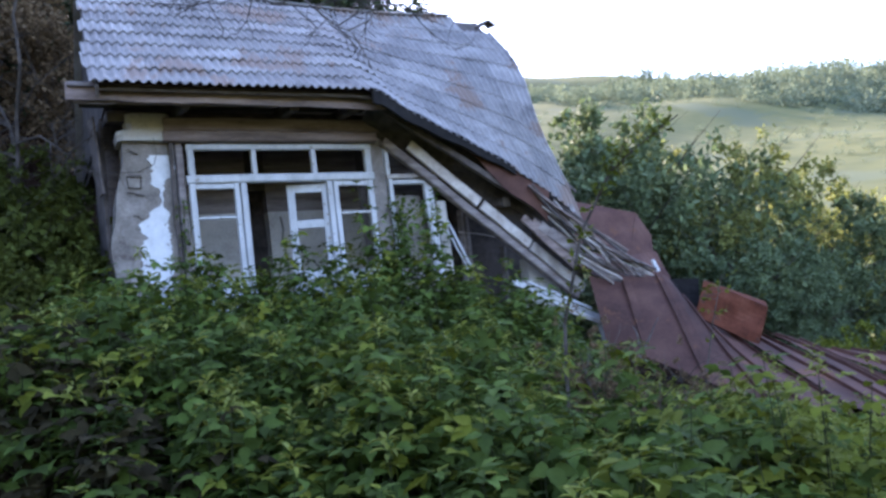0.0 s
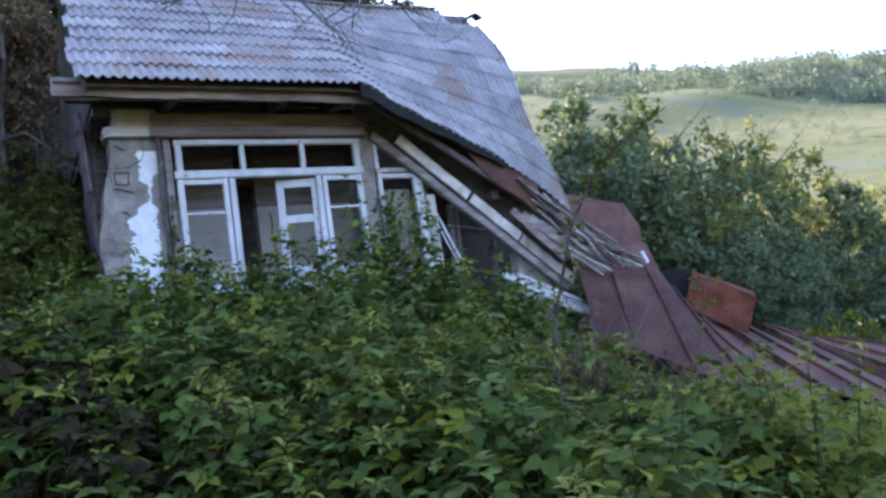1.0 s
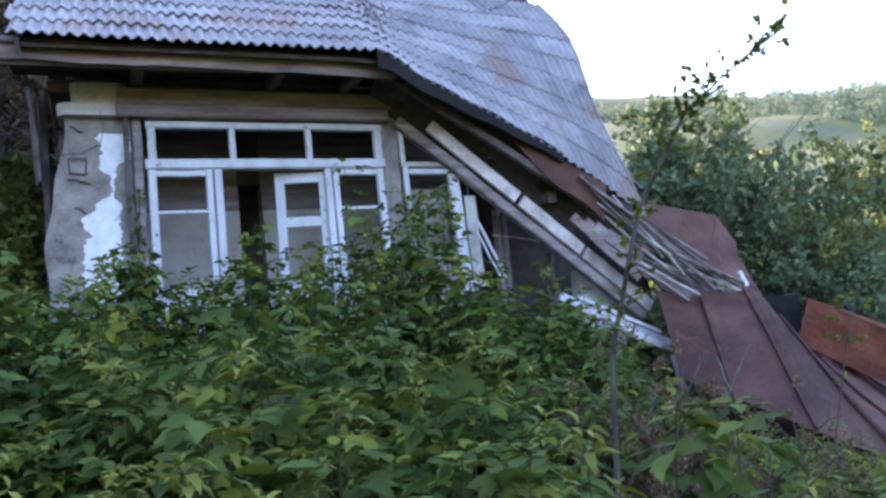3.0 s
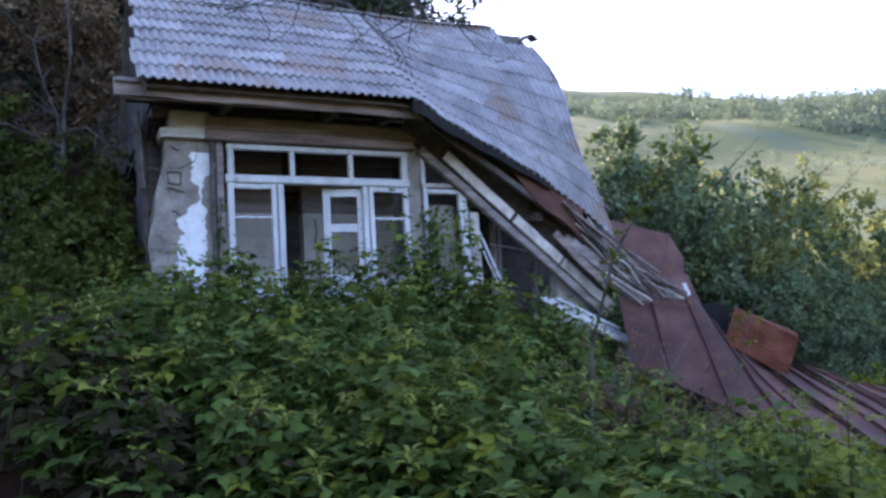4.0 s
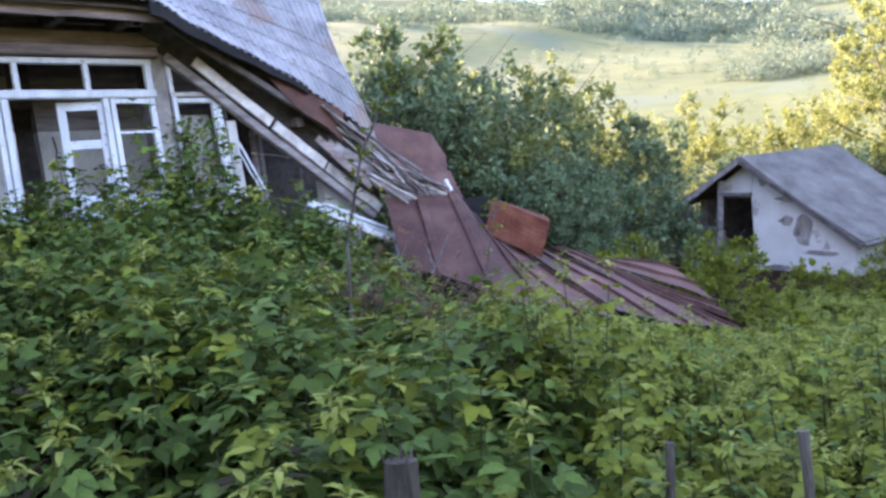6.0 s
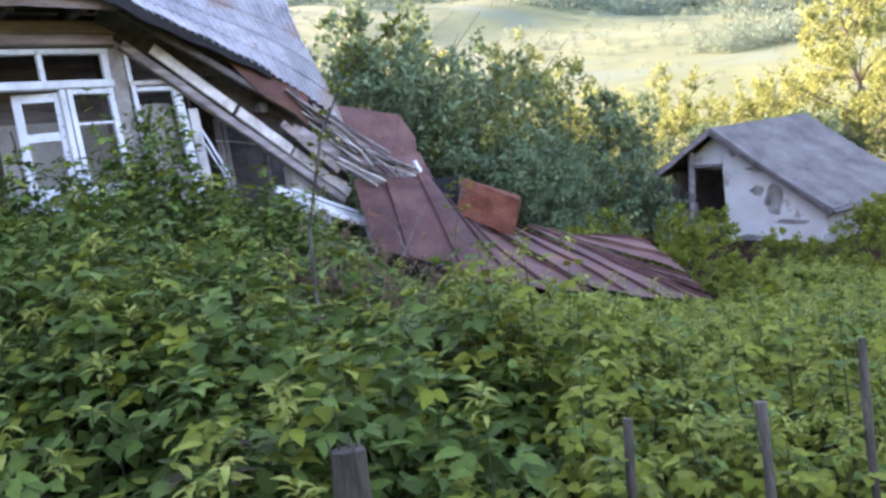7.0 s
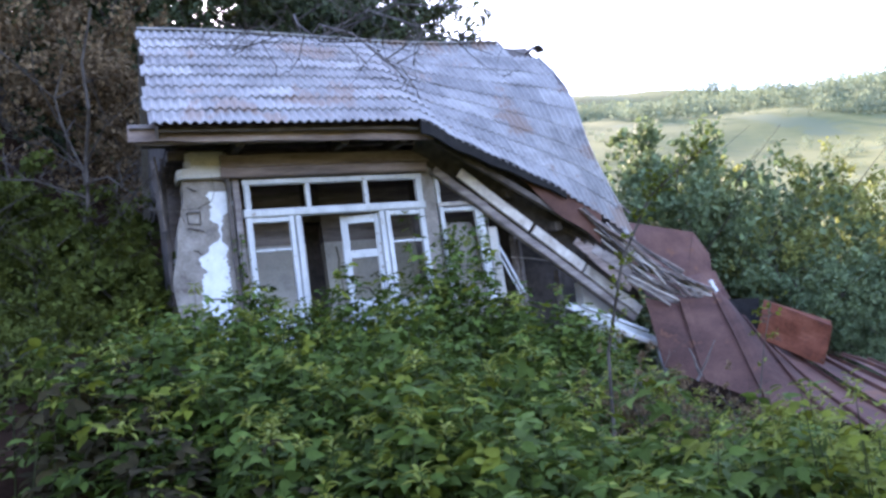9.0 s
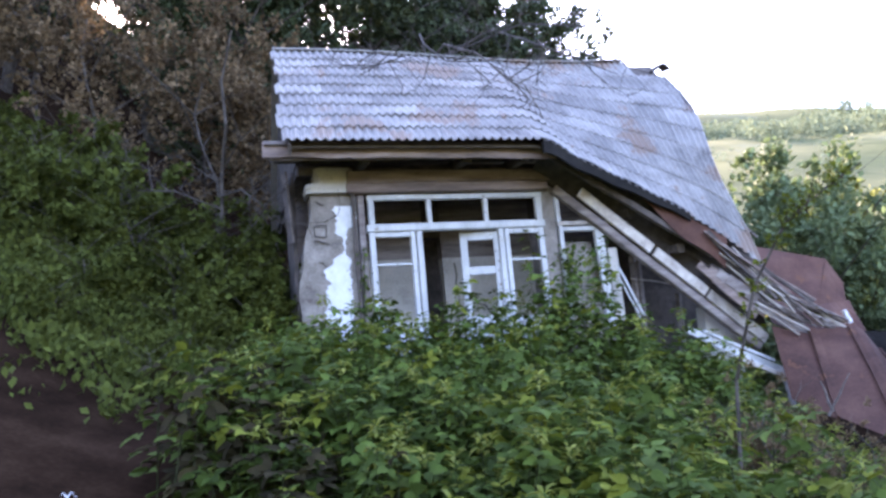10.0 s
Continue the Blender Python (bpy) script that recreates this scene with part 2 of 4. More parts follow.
def leaf_mesh(name, base, along, normal, size, slots, materials, tv=LEAF_V, tf=LEAF_F):
    """One mesh of many leaves, each set at base, pointing along, facing normal."""
    along = along / np.linalg.norm(along, axis=1, keepdims=True)
    side = np.cross(along, normal)
    side /= np.linalg.norm(side, axis=1, keepdims=True) + 1e-9
    nor = np.cross(side, along)
    V = base[:, None] + size[:, None, None] * (tv[None, :, 0:1] * side[:, None] + tv[None, :, 1:2] * along[:, None] + tv[None, :, 2:3] * nor[:, None])
    n, k = len(base), len(tv)
    F = (tf[None] + (np.arange(n) * k)[:, None, None]).reshape(-1, 3)
    me = bpy.data.meshes.new(name)
    me.vertices.add(n * k)
    me.vertices.foreach_set("co", V.reshape(-1).astype(np.float32))
    me.loops.add(len(F) * 3)
    me.loops.foreach_set("vertex_index", F.reshape(-1).astype(np.int32))
    me.polygons.add(len(F))
    me.polygons.foreach_set("loop_start", np.arange(0, len(F) * 3, 3, dtype=np.int32))
    for m in materials:
        me.materials.append(m)
    me.polygons.foreach_set("material_index", np.repeat(slots, len(tf)).astype(np.int32))
    me.update(calc_edges=True)
    me.validate()
    return me


# ---- ground: one sheet from the garden to the hills ----
def ground_z(x, y):
    r = math.hypot(x, y)
    az = math.degrees(math.atan2(x, y))
    z = 0.13 * min(y, 14) - 0.24 * max(-6, min(x, 6.5)) - 0.06 * max(0, min(x - 6.5, 12))
    z -= 0.35 * math.exp(-((y - 3) / 1.8) ** 2) * smooth(x, -4.5, -2)
    z += min(22, 0.75 * soft(-(x + 5.2), 0.6)) * smooth(y, -6, 6)
    z += min(5, 0.5 * soft(y - 16, 1.0)) * smooth(x, 4.5, -1.5)
    far = smooth(r, 45, 120)
    hill = max(0, min(r, 420) - 45) * math.tan(radians(19.4 - 0.2 * max(0, min(az, 45)))) * 420 / 375
    wave = noise.noise((x * 0.011, y * 0.011, 3)) * 7 + noise.noise((x * 0.03, y * 0.03, 5)) * 2.5
    return z * (1 - 0.6 * far) + (hill + wave * smooth(r, 60, 200)) * smooth(r, 45, 70) + noise.noise((x * 0.7, y * 0.7, 1)) * 0.07


def build_ground():
    bm = bmesh.new()
    na = 240
    rr = [0.4 * 1.062 ** i for i in range(150)]
    mid = bm.verts.new((0, 0, ground_z(0, 0)))
    prev = None
    for r in rr:
        ring = []
        for k in range(na):
            a = 2 * math.pi * k / na
            x, y = r * math.sin(a), r * math.cos(a)
            ring.append(bm.verts.new((x, y, ground_z(x, y))))
        for k in range(na):
            if prev:
                bm.faces.new((prev[k], ring[k], ring[(k + 1) % na], prev[(k + 1) % na])).material_index = 0 if r < 40 else 1
            else:
                bm.faces.new((mid, ring[k], ring[(k + 1) % na]))
        prev = ring
    ob = part("ground", bm, M_SOIL)
    ob.data.materials.append(M_MEADOW)
    for p in ob.data.polygons:
        p.use_smooth = True
        p.flip()
    tagged(ob, "sloping soil garden running out to sunlit meadow hills", "ground", kind="structure")


build_ground()


# ---- the house: x along the front, y into the house, z up ----
A = radians(27.4)
HOUSE = Matrix.Translation((-2.932, 9.857, 0)) @ Matrix.Rotation(A, 4, "Z")
house = thing("house", "half-collapsed plastered village house with grey corrugated roof, overgrown", "house", HOUSE)


def box(x0, x1, y0, y1, z0, z1, wob=0.0, bm=None, cuts=1):
    """An upright block with softened edges and slightly uneven corners."""
    return bar(((x0 + x1) / 2, (y0 + y1) / 2, z0), ((x0 + x1) / 2, (y0 + y1) / 2, z1), x1 - x0, y1 - y0, max(1, cuts), wob, up=(0, 1, 0), bm=bm)


def rough_wall(x0, x1, y0, y1, z0, z1, amp=0.02, n=14):
    """A hand-plastered wall block, its face uneven."""
    def face(u, v):
        x, z = x0 + (x1 - x0) * u, z0 + (z1 - z0) * v
        e = noise.noise((x * 2.3, y0, z * 2.3)) * amp
        ex = noise.noise((z * 1.7, x0, 4.0)) * amp
        return (x + ex, y0 + e, z)
    return slab(face, n, n * 2, y1 - y0)


# walls of the veranda front
def pillar(u, v):
    """The corner pillar, bulging out towards its foot."""
    z = 1.5 + 3.16 * v
    x0 = -0.75 - 0.2 * smooth(z, 4.7, 3.3) + 0.012 * math.sin(z * 9)
    x = x0 + (-0.17 - x0) * u
    e = noise.noise((x * 2.3, 0.0, z * 2.3)) * 0.035
    return (x + noise.noise((z * 1.7, -0.92, 4.0)) * 0.03 * (1 - u), e, z)


part("wall", slab(pillar, 14, 40, 0.34), M_PLASTER, house, "grey clay corner pillar with peeling whitewash")
part("wall", rough_wall(2.43, 2.61, 0.0, 0.3, 1.5, 4.72, 0.015), M_PLASTER, house)
part("wall", rough_wall(-0.17, 2.43, 0.03, 0.28, 1.5, 2.15, 0.015), M_PLASTER, house)
part("wall", rough_wall(2.61, 3.4, 0.05, 0.28, 1.3, 3.0, 0.015), M_PLASTER, house)


def patch(u, v):
    """The whitewash still clinging to the pillar, ragged at both sides."""
    z = 2.2 + 2.24 * v
    lo = -0.46 + 0.1 * smooth(z, 4.1, 3.97) - 0.16 * smooth(z, 3.83, 3.74) - 0.12 * smooth(z, 3.68, 3.58) + 0.07 * math.exp(-((z - 3.43) / 0.05) ** 2) + 0.1 * smooth(z, 2.95, 2.85)
    hi = -0.18 - 0.13 * smooth(z, 4.2, 4.13) - 0.03 * smooth(z, 4.05, 3.95) + 0.04 * smooth(z, 3.8, 3.7) - 0.1 * smooth(z, 2.85, 2.7)
    side = 2.0 + (u > 0.5)
    off = 0.05 * noise.noise((0, z * 9, side)) + 0.05 * noise.noise((0, z * 27, side + 5))
    x = lo + (hi - lo) * u + off * abs(2 * u - 1)
    e = noise.noise((x * 2.3, 0.0, z * 2.3)) * 0.035
    return (x, -0.004 + e - 0.008, z)


part("whitewash", slab(patch, 6, 130, 0.012), M_WHITE, house, "bright flaking whitewash patch")
part("capital", box(-0.82, -0.17, -0.1, 0.36, 4.6, 4.72, 0.012, cuts=3), M_INNER, house, "pale plaster ledge on the pillar")
part("capital", box(-0.7, -0.19, -0.05, 0.34, 4.722, 4.95, 0.012, cuts=4), M_INNER, house)
part("post", box(-0.16, -0.07, -0.02, 0.1, 1.6, 4.62, 0.006, cuts=8), M_WOOD, house, "grey weathered post")
part("post", box(-0.24, -0.19, -0.07, -0.02, 2.4, 4.6, 0.012, cuts=9), M_WOOD_D, house)
# crack lines with missing plaster on the pillar
for z, x0, x1 in [(4.5, -0.72, -0.6), (3.98, -0.75, -0.55), (3.7, -0.7, -0.6), (3.1, -0.62, -0.36), (2.86, -0.58, -0.4)]:
    part("crack", bar((x0, -0.022, z), (x1, -0.026, z - 0.05), 0.014, 0.014, 6, 0.014), M_WOOD_D, house)

# a small patch broken open, its rim cracked all round
for a, b in [((-0.74, 4.18), (-0.58, 4.18)), ((-0.74, 4.04), (-0.58, 4.03)), ((-0.74, 4.18), (-0.73, 4.04)), ((-0.58, 4.18), (-0.59, 4.03))]:
    part("crack", bar((a[0], -0.016, a[1]), (b[0], -0.02, b[1]), 0.012, 0.012, 4, 0.004), M_WOOD_D, house)

# header timbers, bracket ends and the eave board
part("beam", bar((-0.28, -0.04, 4.805), (2.62, -0.04, 4.81), 0.14, 0.17, 12, 0.006), M_BEAM, house, "weathered brown header timber")
part("beam", bar((-0.3, -0.07, 4.65), (2.5, -0.06, 4.65), 0.12, 0.13, 12, 0.004), M_BEAM, house)
part("beam", bar((-0.9, 0.12, 4.93), (2.7, 0.1, 4.93), 0.16, 0.1, 8, 0.006), M_WOOD_D, house)
for x in (-0.1, 1.22, 2.02, 2.62):
    part("bracket", bar((x, 0.5, 5.02), (x, -0.62, 4.9), 0.11, 0.13, 2, 0.004), M_WOOD_D, house, "dark rafter end")
part("eave_board", bar((-1.38, -0.72, 4.97), (2.42, -0.7, 4.94), 0.03, 0.2, 18, 0.012), M_BEAM, house, "crooked grey eave board")
part("eave_board", bar((-1.36, -0.76, 5.04), (2.3, -0.76, 5.0), 0.05, 0.05, 18, 0.007), M_WOOD, house)
part("eave_board", bar((-1.3, -0.66, 4.87), (0.95, -0.64, 4.88), 0.03, 0.04, 14, 0.008), M_WOOD, house)
# added dark board across the open rafters, for the shade up there
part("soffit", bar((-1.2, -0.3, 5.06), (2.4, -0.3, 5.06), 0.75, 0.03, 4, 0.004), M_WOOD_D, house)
# dark boards hanging at the end of the veranda
for i in range(5):
    x, y = -1.07 + 0.02 * i, 0.2 + 0.24 * i
    part("board", bar((x, y, 4.95), (x + 0.06, y, 4.0 + 0.12 * math.sin(i * 2.0)), 0.2, 0.025, 4, 0.01, up=(1, 0.2, 0)), M_WOOD_D, house)
part("wall", box(-0.98, -0.925, 0.345, 1.3, 1.8, 5.0), M_WOOD_D, house)

# the white-painted window wall
window = new("window")
window.parent = house
window["label"] = "white-painted veranda window wall with missing panes"


def pw(name, x0, x1, z0, z1, y0=-0.03, y1=0.05, par=None, lean=0.0, mt=None):
    horiz = (x1 - x0) > (z1 - z0)
    if horiz:
        b = bar((x0, (y0 + y1) / 2, (z0 + z1) / 2), (x1, (y0 + y1) / 2, (z0 + z1) / 2), y1 - y0, z1 - z0, 6, 0.003)
    else:
        b = bar(((x0 + x1) / 2, (y0 + y1) / 2, z0), ((x0 + x1) / 2 + lean, (y0 + y1) / 2, z1), x1 - x0, y1 - y0, 6, 0.003, up=(0, 1, 0))
    return part(name, b, mt or M_PAINT, par or window)


pw("head", -0.03, 2.43, 4.5, 4.575)
pw("rail", -0.05, 2.43, 4.07, 4.175, -0.05, 0.06)
for x0, x1 in [(-0.02, 0.06), (0.77, 0.835), (1.57, 1.635), (2.33, 2.42)]:
    pw("mullion", x0, x1, 4.176, 4.5)
for x0, x1, z0 in [(-0.03, 0.05, 2.1), (0.52, 0.585, 2.1), (0.6, 0.68, 2.1), (1.745, 1.82, 2.1), (1.835, 1.9, 2.1), (2.33, 2.41, 2.1)]:
    pw("stile", x0, x1, z0, 4.068)
for x0, x1 in [(0.05, 0.52), (1.9, 2.33)]:
    pw("rail", x0, x1, 4.0, 4.066, -0.02, 0.04)
    pw("rail", x0, x1, 3.62, 3.652, -0.015, 0.03)
    pw("rail", x0, x1, 2.78, 2.86, -0.02, 0.04)
    pw("panel", x0, x1, 2.12, 2.78, 0.0, 0.03)
pw("sill", -0.05, 2.43, 2.05, 2.12, -0.06, 0.08)

# the door leaf, standing slightly ajar
door = new("door_leaf")
door.parent = house
door.matrix_local = Matrix.Translation((1.735, 0.06, 0)) @ Matrix.Rotation(radians(-9), 4, "Z") @ Matrix.Rotation(radians(0.8), 4, "Y")
door["label"] = "white-painted glazed door leaf standing ajar, panes gone"
for x0, x1, z0, z1 in [(-0.56, -0.46, 2.1, 4.05), (-0.1, 0.0, 2.1, 4.05)]:
    pw("stile", x0, x1, z0, z1, -0.02, 0.025, door)
for z0, z1 in [(3.94, 4.05), (3.46, 3.57), (2.78, 2.9), (2.1, 2.22)]:
    pw("rail", -0.46, -0.1, z0, z1, -0.018, 0.022, door)
pw("panel", -0.46, -0.1, 2.22, 2.78, -0.004, 0.012, door)
pw("latch", -0.5, -0.47, 3.12, 3.2, -0.04, -0.02, door, mt=M_DARK)

# the narrow window beside it, under the broken rafter
side_window = new("side_window")
side_window.parent = house
side_window["label"] = "small white window frame squeezed under a fallen rafter"
pw("stile", 2.62, 2.68, 4.14, 4.58, par=side_window)
pw("rail", 2.62, 3.4, 4.08, 4.14, par=side_window, mt=M_WOOD_L)
pw("stile", 2.64, 2.7, 2.7, 4.08, par=side_window)
pw("rail", 2.7, 3.2, 4.0, 4.06, par=side_window)
pw("stile", 3.2, 3.33, 2.6, 4.07, par=side_window, lean=-0.03)
pw("panel", 2.7, 3.2, 2.6, 3.88, 0.2, 0.23, par=side_window, mt=M_PLASTER)
pw("stile", 3.36, 3.5, 2.7, 3.75, 0.02, 0.05, par=side_window, mt=M_INNER)
part("lath", bar((3.42, -0.1, 3.45), (3.66, -0.2, 2.75), 0.05, 0.03, 4, 0.008), M_PAINT, house)
part("lath", bar((3.4, -0.12, 3.3), (3.58, -0.25, 2.7), 0.035, 0.02, 4, 0.008), M_PAINT, house)

# rooms behind
for x0, x1 in [(-0.88, 1.06), (1.34, 2.8), (3.0, 4.1)]:
    part("inner_wall", rough_wall(x0, x1, 1.5, 1.7, 2.0, 3.98, 0.012, 6), M_INNER, house)
    # upper wall in a darker colour, carrying the dimness behind the top panes
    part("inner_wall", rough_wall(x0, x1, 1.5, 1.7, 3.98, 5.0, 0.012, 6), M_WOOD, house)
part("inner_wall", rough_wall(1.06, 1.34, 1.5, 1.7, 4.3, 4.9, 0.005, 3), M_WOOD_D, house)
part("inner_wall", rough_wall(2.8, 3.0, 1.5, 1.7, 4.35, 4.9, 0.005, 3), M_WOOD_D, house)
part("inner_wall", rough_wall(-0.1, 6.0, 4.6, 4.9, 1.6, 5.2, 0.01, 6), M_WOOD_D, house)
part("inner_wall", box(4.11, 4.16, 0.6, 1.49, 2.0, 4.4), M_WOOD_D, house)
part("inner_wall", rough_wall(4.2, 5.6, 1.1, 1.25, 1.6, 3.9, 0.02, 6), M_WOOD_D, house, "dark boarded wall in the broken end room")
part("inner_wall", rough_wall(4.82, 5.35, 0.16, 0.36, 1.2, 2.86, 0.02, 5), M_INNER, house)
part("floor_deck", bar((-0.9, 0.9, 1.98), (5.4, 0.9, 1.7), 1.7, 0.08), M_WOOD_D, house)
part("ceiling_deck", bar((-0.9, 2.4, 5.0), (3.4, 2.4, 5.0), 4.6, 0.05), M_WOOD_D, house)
for x, z1 in [(3.95, 3.7), (4.02, 3.6), (4.62, 3.1)]:
    part("stud", bar((x, 0.55, 1.7), (x + 0.03, 0.5, z1), 0.09, 0.08, 5, 0.012), M_WOOD, house)
part("lath", bar((3.85, 0.4, 3.35), (4.6, 0.4, 3.22), 0.02, 0.015, 5, 0.01), M_WOOD_L, house)
part("crack", bar((1.52, 1.49, 3.9), (1.62, 1.485, 2.4), 0.03, 0.012, 9, 0.03), M_WOOD_D, house)
part("crack", bar((1.8, 1.49, 3.3), (2.1, 1.485, 3.05), 0.03, 0.012, 7, 0.03), M_WOOD_D, house)

# fallen end of the roof frame
part("rafter", bar((2.6, -0.06, 4.6), (5.46, -0.1, 2.2), 0.12, 0.12, 9, 0.006), M_WOOD, house, "fallen grey rafter sloping to the ground")
for a, b in [(0.1, 0.44), (0.455, 0.7), (0.71, 0.99)]:
    p, q = Vector((2.66, -0.16, 4.77)), Vector((5.56, -0.18, 2.27))
    part("pale_plank", bar(p.lerp(q, a), p.lerp(q, b), 0.05, 0.15, 5, 0.007), M_WOOD_L, house, "pale broken plank along the rafter")
part("rafter", bar((2.35, -0.5, 5.0), (4.75, -0.38, 3.52), 0.07, 0.09, 7, 0.01), M_WOOD_D, house)
part("rafter", bar((2.5, 0.0, 5.0), (5.75, 0.02, 2.86), 0.14, 0.08, 7, 0.012), M_WOOD_D, house)
for i, x in enumerate((2.95, 3.65, 4.35, 4.95)):
    z = 4.72 - (x - 2.62) * 0.755
    part("block", bar((x, 0.3, z + 0.27), (x + 0.02, -0.22, z + 0.24), 0.12, 0.13, 2, 0.01), M_WOOD_D, house)


# ---- roof surface: straight over the veranda, torn down at the far end ----
def roof_at(a, b):
    """a along the house 0..1, b from eave 0 to ridge 1."""
    s0 = -1.12 + 6.7 * a
    k = min(1, max(0, (s0 - 2.15) / 3.4))
    low = Vector((s0, -0.93 + 0.15 * smooth(k, 0, 0.2) + 0.5 * k, 5.0 - 0.42 * k - 1.0 * k ** 1.15 - 0.22 * k ** 6))
    top = Vector((-1.0 + 6.85 * a, 2.12 + 0.06 * k, 7.56 + 0.04 * math.sin(a * 7)))
    p = low.lerp(top, b)
    p.y -= 0.46 * k * k * math.sin(math.pi * min(1, b * 1.05)) ** 1.0
    p.x -= 0.26 * k ** 3 * math.sin(math.pi * min(1, b * 1.25 + 0.05)) ** 2
    p.z -= 0.1 * math.sin(a * math.pi) * b * b * 0.6
    return p


def roof_n(a, b):
    e = 0.004
    du, dv = roof_at(a + e, b) - roof_at(a - e, b), roof_at(a, b + e) - roof_at(a, b - e)
    return du.cross(dv).normalized()


COLS, ROWS = 11, 9
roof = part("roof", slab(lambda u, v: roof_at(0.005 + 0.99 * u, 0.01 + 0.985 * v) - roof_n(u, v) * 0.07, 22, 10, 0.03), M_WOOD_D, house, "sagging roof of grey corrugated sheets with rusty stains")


def sheet(i, j):
    lift, turn = random.uniform(0.0, 0.012) - 0.012 * (i > 5), random.uniform(-0.006, 0.006)
    drop = random.uniform(-0.01, 0.01)
    ragged = random.uniform(-0.012, 0.008) if i == 0 else 0
    def f(u, v):
        a = (i + u * 1.03 - 0.015 + (ragged * 12 * (1 - u) if i == 0 else 0)) / COLS
        b = (j - 0.12 + v * 1.16) / ROWS + drop * 0.3 + turn * (u - 0.5)
        a, b = min(1, max(ragged, a)), min(1.004, max(-0.012, b))
        w = 0.019 * math.sin(2 * math.pi * a * COLS * 5.5) + 0.004 * (i % 2)
        return roof_at(a, b) + roof_n(a, b) * (0.03 + w + (1 - v) * (0.02 + 0.8 * lift))
    return slab(f, 36, 3, 0.008)


for j in range(ROWS):
    for i in range(COLS):
        if (i, j) in ((10, 8),):
            continue
        ob = part("sheet", sheet(i, j), M_SLATE, roof)
for k in range(18):
    part("ridge_cap", bar(roof_at(k / 20, 1.0) + Vector((0, 0.02, 0.05)), roof_at((k + 1.06) / 20, 1.0) + Vector((0, 0.02, 0.042)), 0.17, 0.035, 1), M_SLATE, roof)
part("back_slope", slab(lambda u, v: (-1.0 + 6.5 * u, 2.2 + 3.0 * v, 7.5 - 2.5 * v), 6, 4, 0.04), M_SLATE, house)
g = bmesh.new()
vs = [g.verts.new(p) for p in [(-0.9, -0.4, 5.1), (-0.9, 4.7, 5.2), (-0.9, 2.1, 7.45), (-0.84, -0.4, 5.1), (-0.84, 4.7, 5.2), (-0.84, 2.1, 7.45)]]
for q in [(0, 2, 1), (3, 4, 5), (0, 1, 4, 3), (1, 2, 5, 4), (2, 0, 3, 5)]:
    g.faces.new([vs[i] for i in q])
part("gable", g, M_WOOD_D, house)
part("edge_board", bar(roof_at(0, 0.0) + Vector((0.05, 0, -0.1)), roof_at(0, 1) + Vector((0.05, 0, -0.1)), 0.03, 0.14, 8, 0.006), M_WOOD_D, house)
for b0, ln in [(0.9, 0.3)]:
    p = roof_at(0.985, b0)
    part("broken_cap", slab(lambda u, v: (p.x - 0.1 + ln * u, p.y - 0.1 + 0.25 * v, p.z + 0.1 + 0.12 * math.sin(u * 3) + 0.05 * v), 5, 3, 0.03), M_WOOD_D, house)

# added backing, dark to stand for shade in the gap under the torn roof edge
part("soffit", slab(lambda u, v: Vector((2.3, 0.1, 4.78)).lerp(Vector((5.75, 0.06, 2.45)), u).lerp(roof_at(0.51 + 0.48 * u, 0.06) - Vector((0, -0.12, 0.06)), v), 16, 4, 0.03), M_WOOD_D, house, "added dark backing filling the shaded gap under the torn roof edge")
part("edge_flap", slab(lambda u, v: roof_at(0.485 + 0.34 * u, 0.0) + Vector((0, -0.035, 0.03 - (0.2 - 0.08 * u) * v + 0.012 * math.sin(u * 23))), 18, 3, 0.03), M_DARK, house, "black tar paper strip torn under the roof edge")
# brown sheet and laths spilling out under the roof edge
part("torn_sheet", slab(lambda u, v: Vector((3.6, -0.55, 4.58)).lerp(Vector((5.0, -0.46, 3.74)), u) + Vector((-0.1 * v, 0.05, -(0.12 + 0.34 * u) * v + 0.05 * v * math.sin(u * 9))), 14, 5, 0.006), M_BROWN, house, "torn brown painted metal sheet under the roof edge")
random.seed(4)
# wide grey boards torn off under the edge
for i in range(7):
    p = Vector((4.55 + 0.13 * i, -0.3 - 0.02 * i, 3.42 - 0.09 * i + random.uniform(-0.04, 0.04)))
    q = p + Vector((random.uniform(0.7, 0.95), random.uniform(-0.14, -0.04), random.uniform(-0.82, -0.6)))
    part("broken_board", bar(p, q, 0.03, random.uniform(0.11, 0.19), 5, 0.014, taper=random.uniform(0.6, 1.0)), random.choice([M_WOOD, M_WOOD, M_BEAM, M_WOOD_D]), house)
# laths hanging in a fan towards the slid roofing
for i in range(22):
    f = random.random()
    p = Vector((4.5 + 1.15 * f, -0.42 + random.uniform(-0.08, 0.1), 3.95 - 0.75 * f + random.uniform(-0.22, 0.06)))
    q = Vector((5.45 + 1.1 * f + random.uniform(-0.25, 0.2), -0.6 + random.uniform(-0.2, 0.12), 2.95 - 0.62 * f + random.uniform(-0.15, 0.15)))
    part("lath", bar(p, q, random.uniform(0.022, 0.05), random.uniform(0.015, 0.03), 5, 0.012), random.choice([M_WOOD, M_WOOD, M_BEAM, M_WOOD_L, M_WOOD_D]), house)
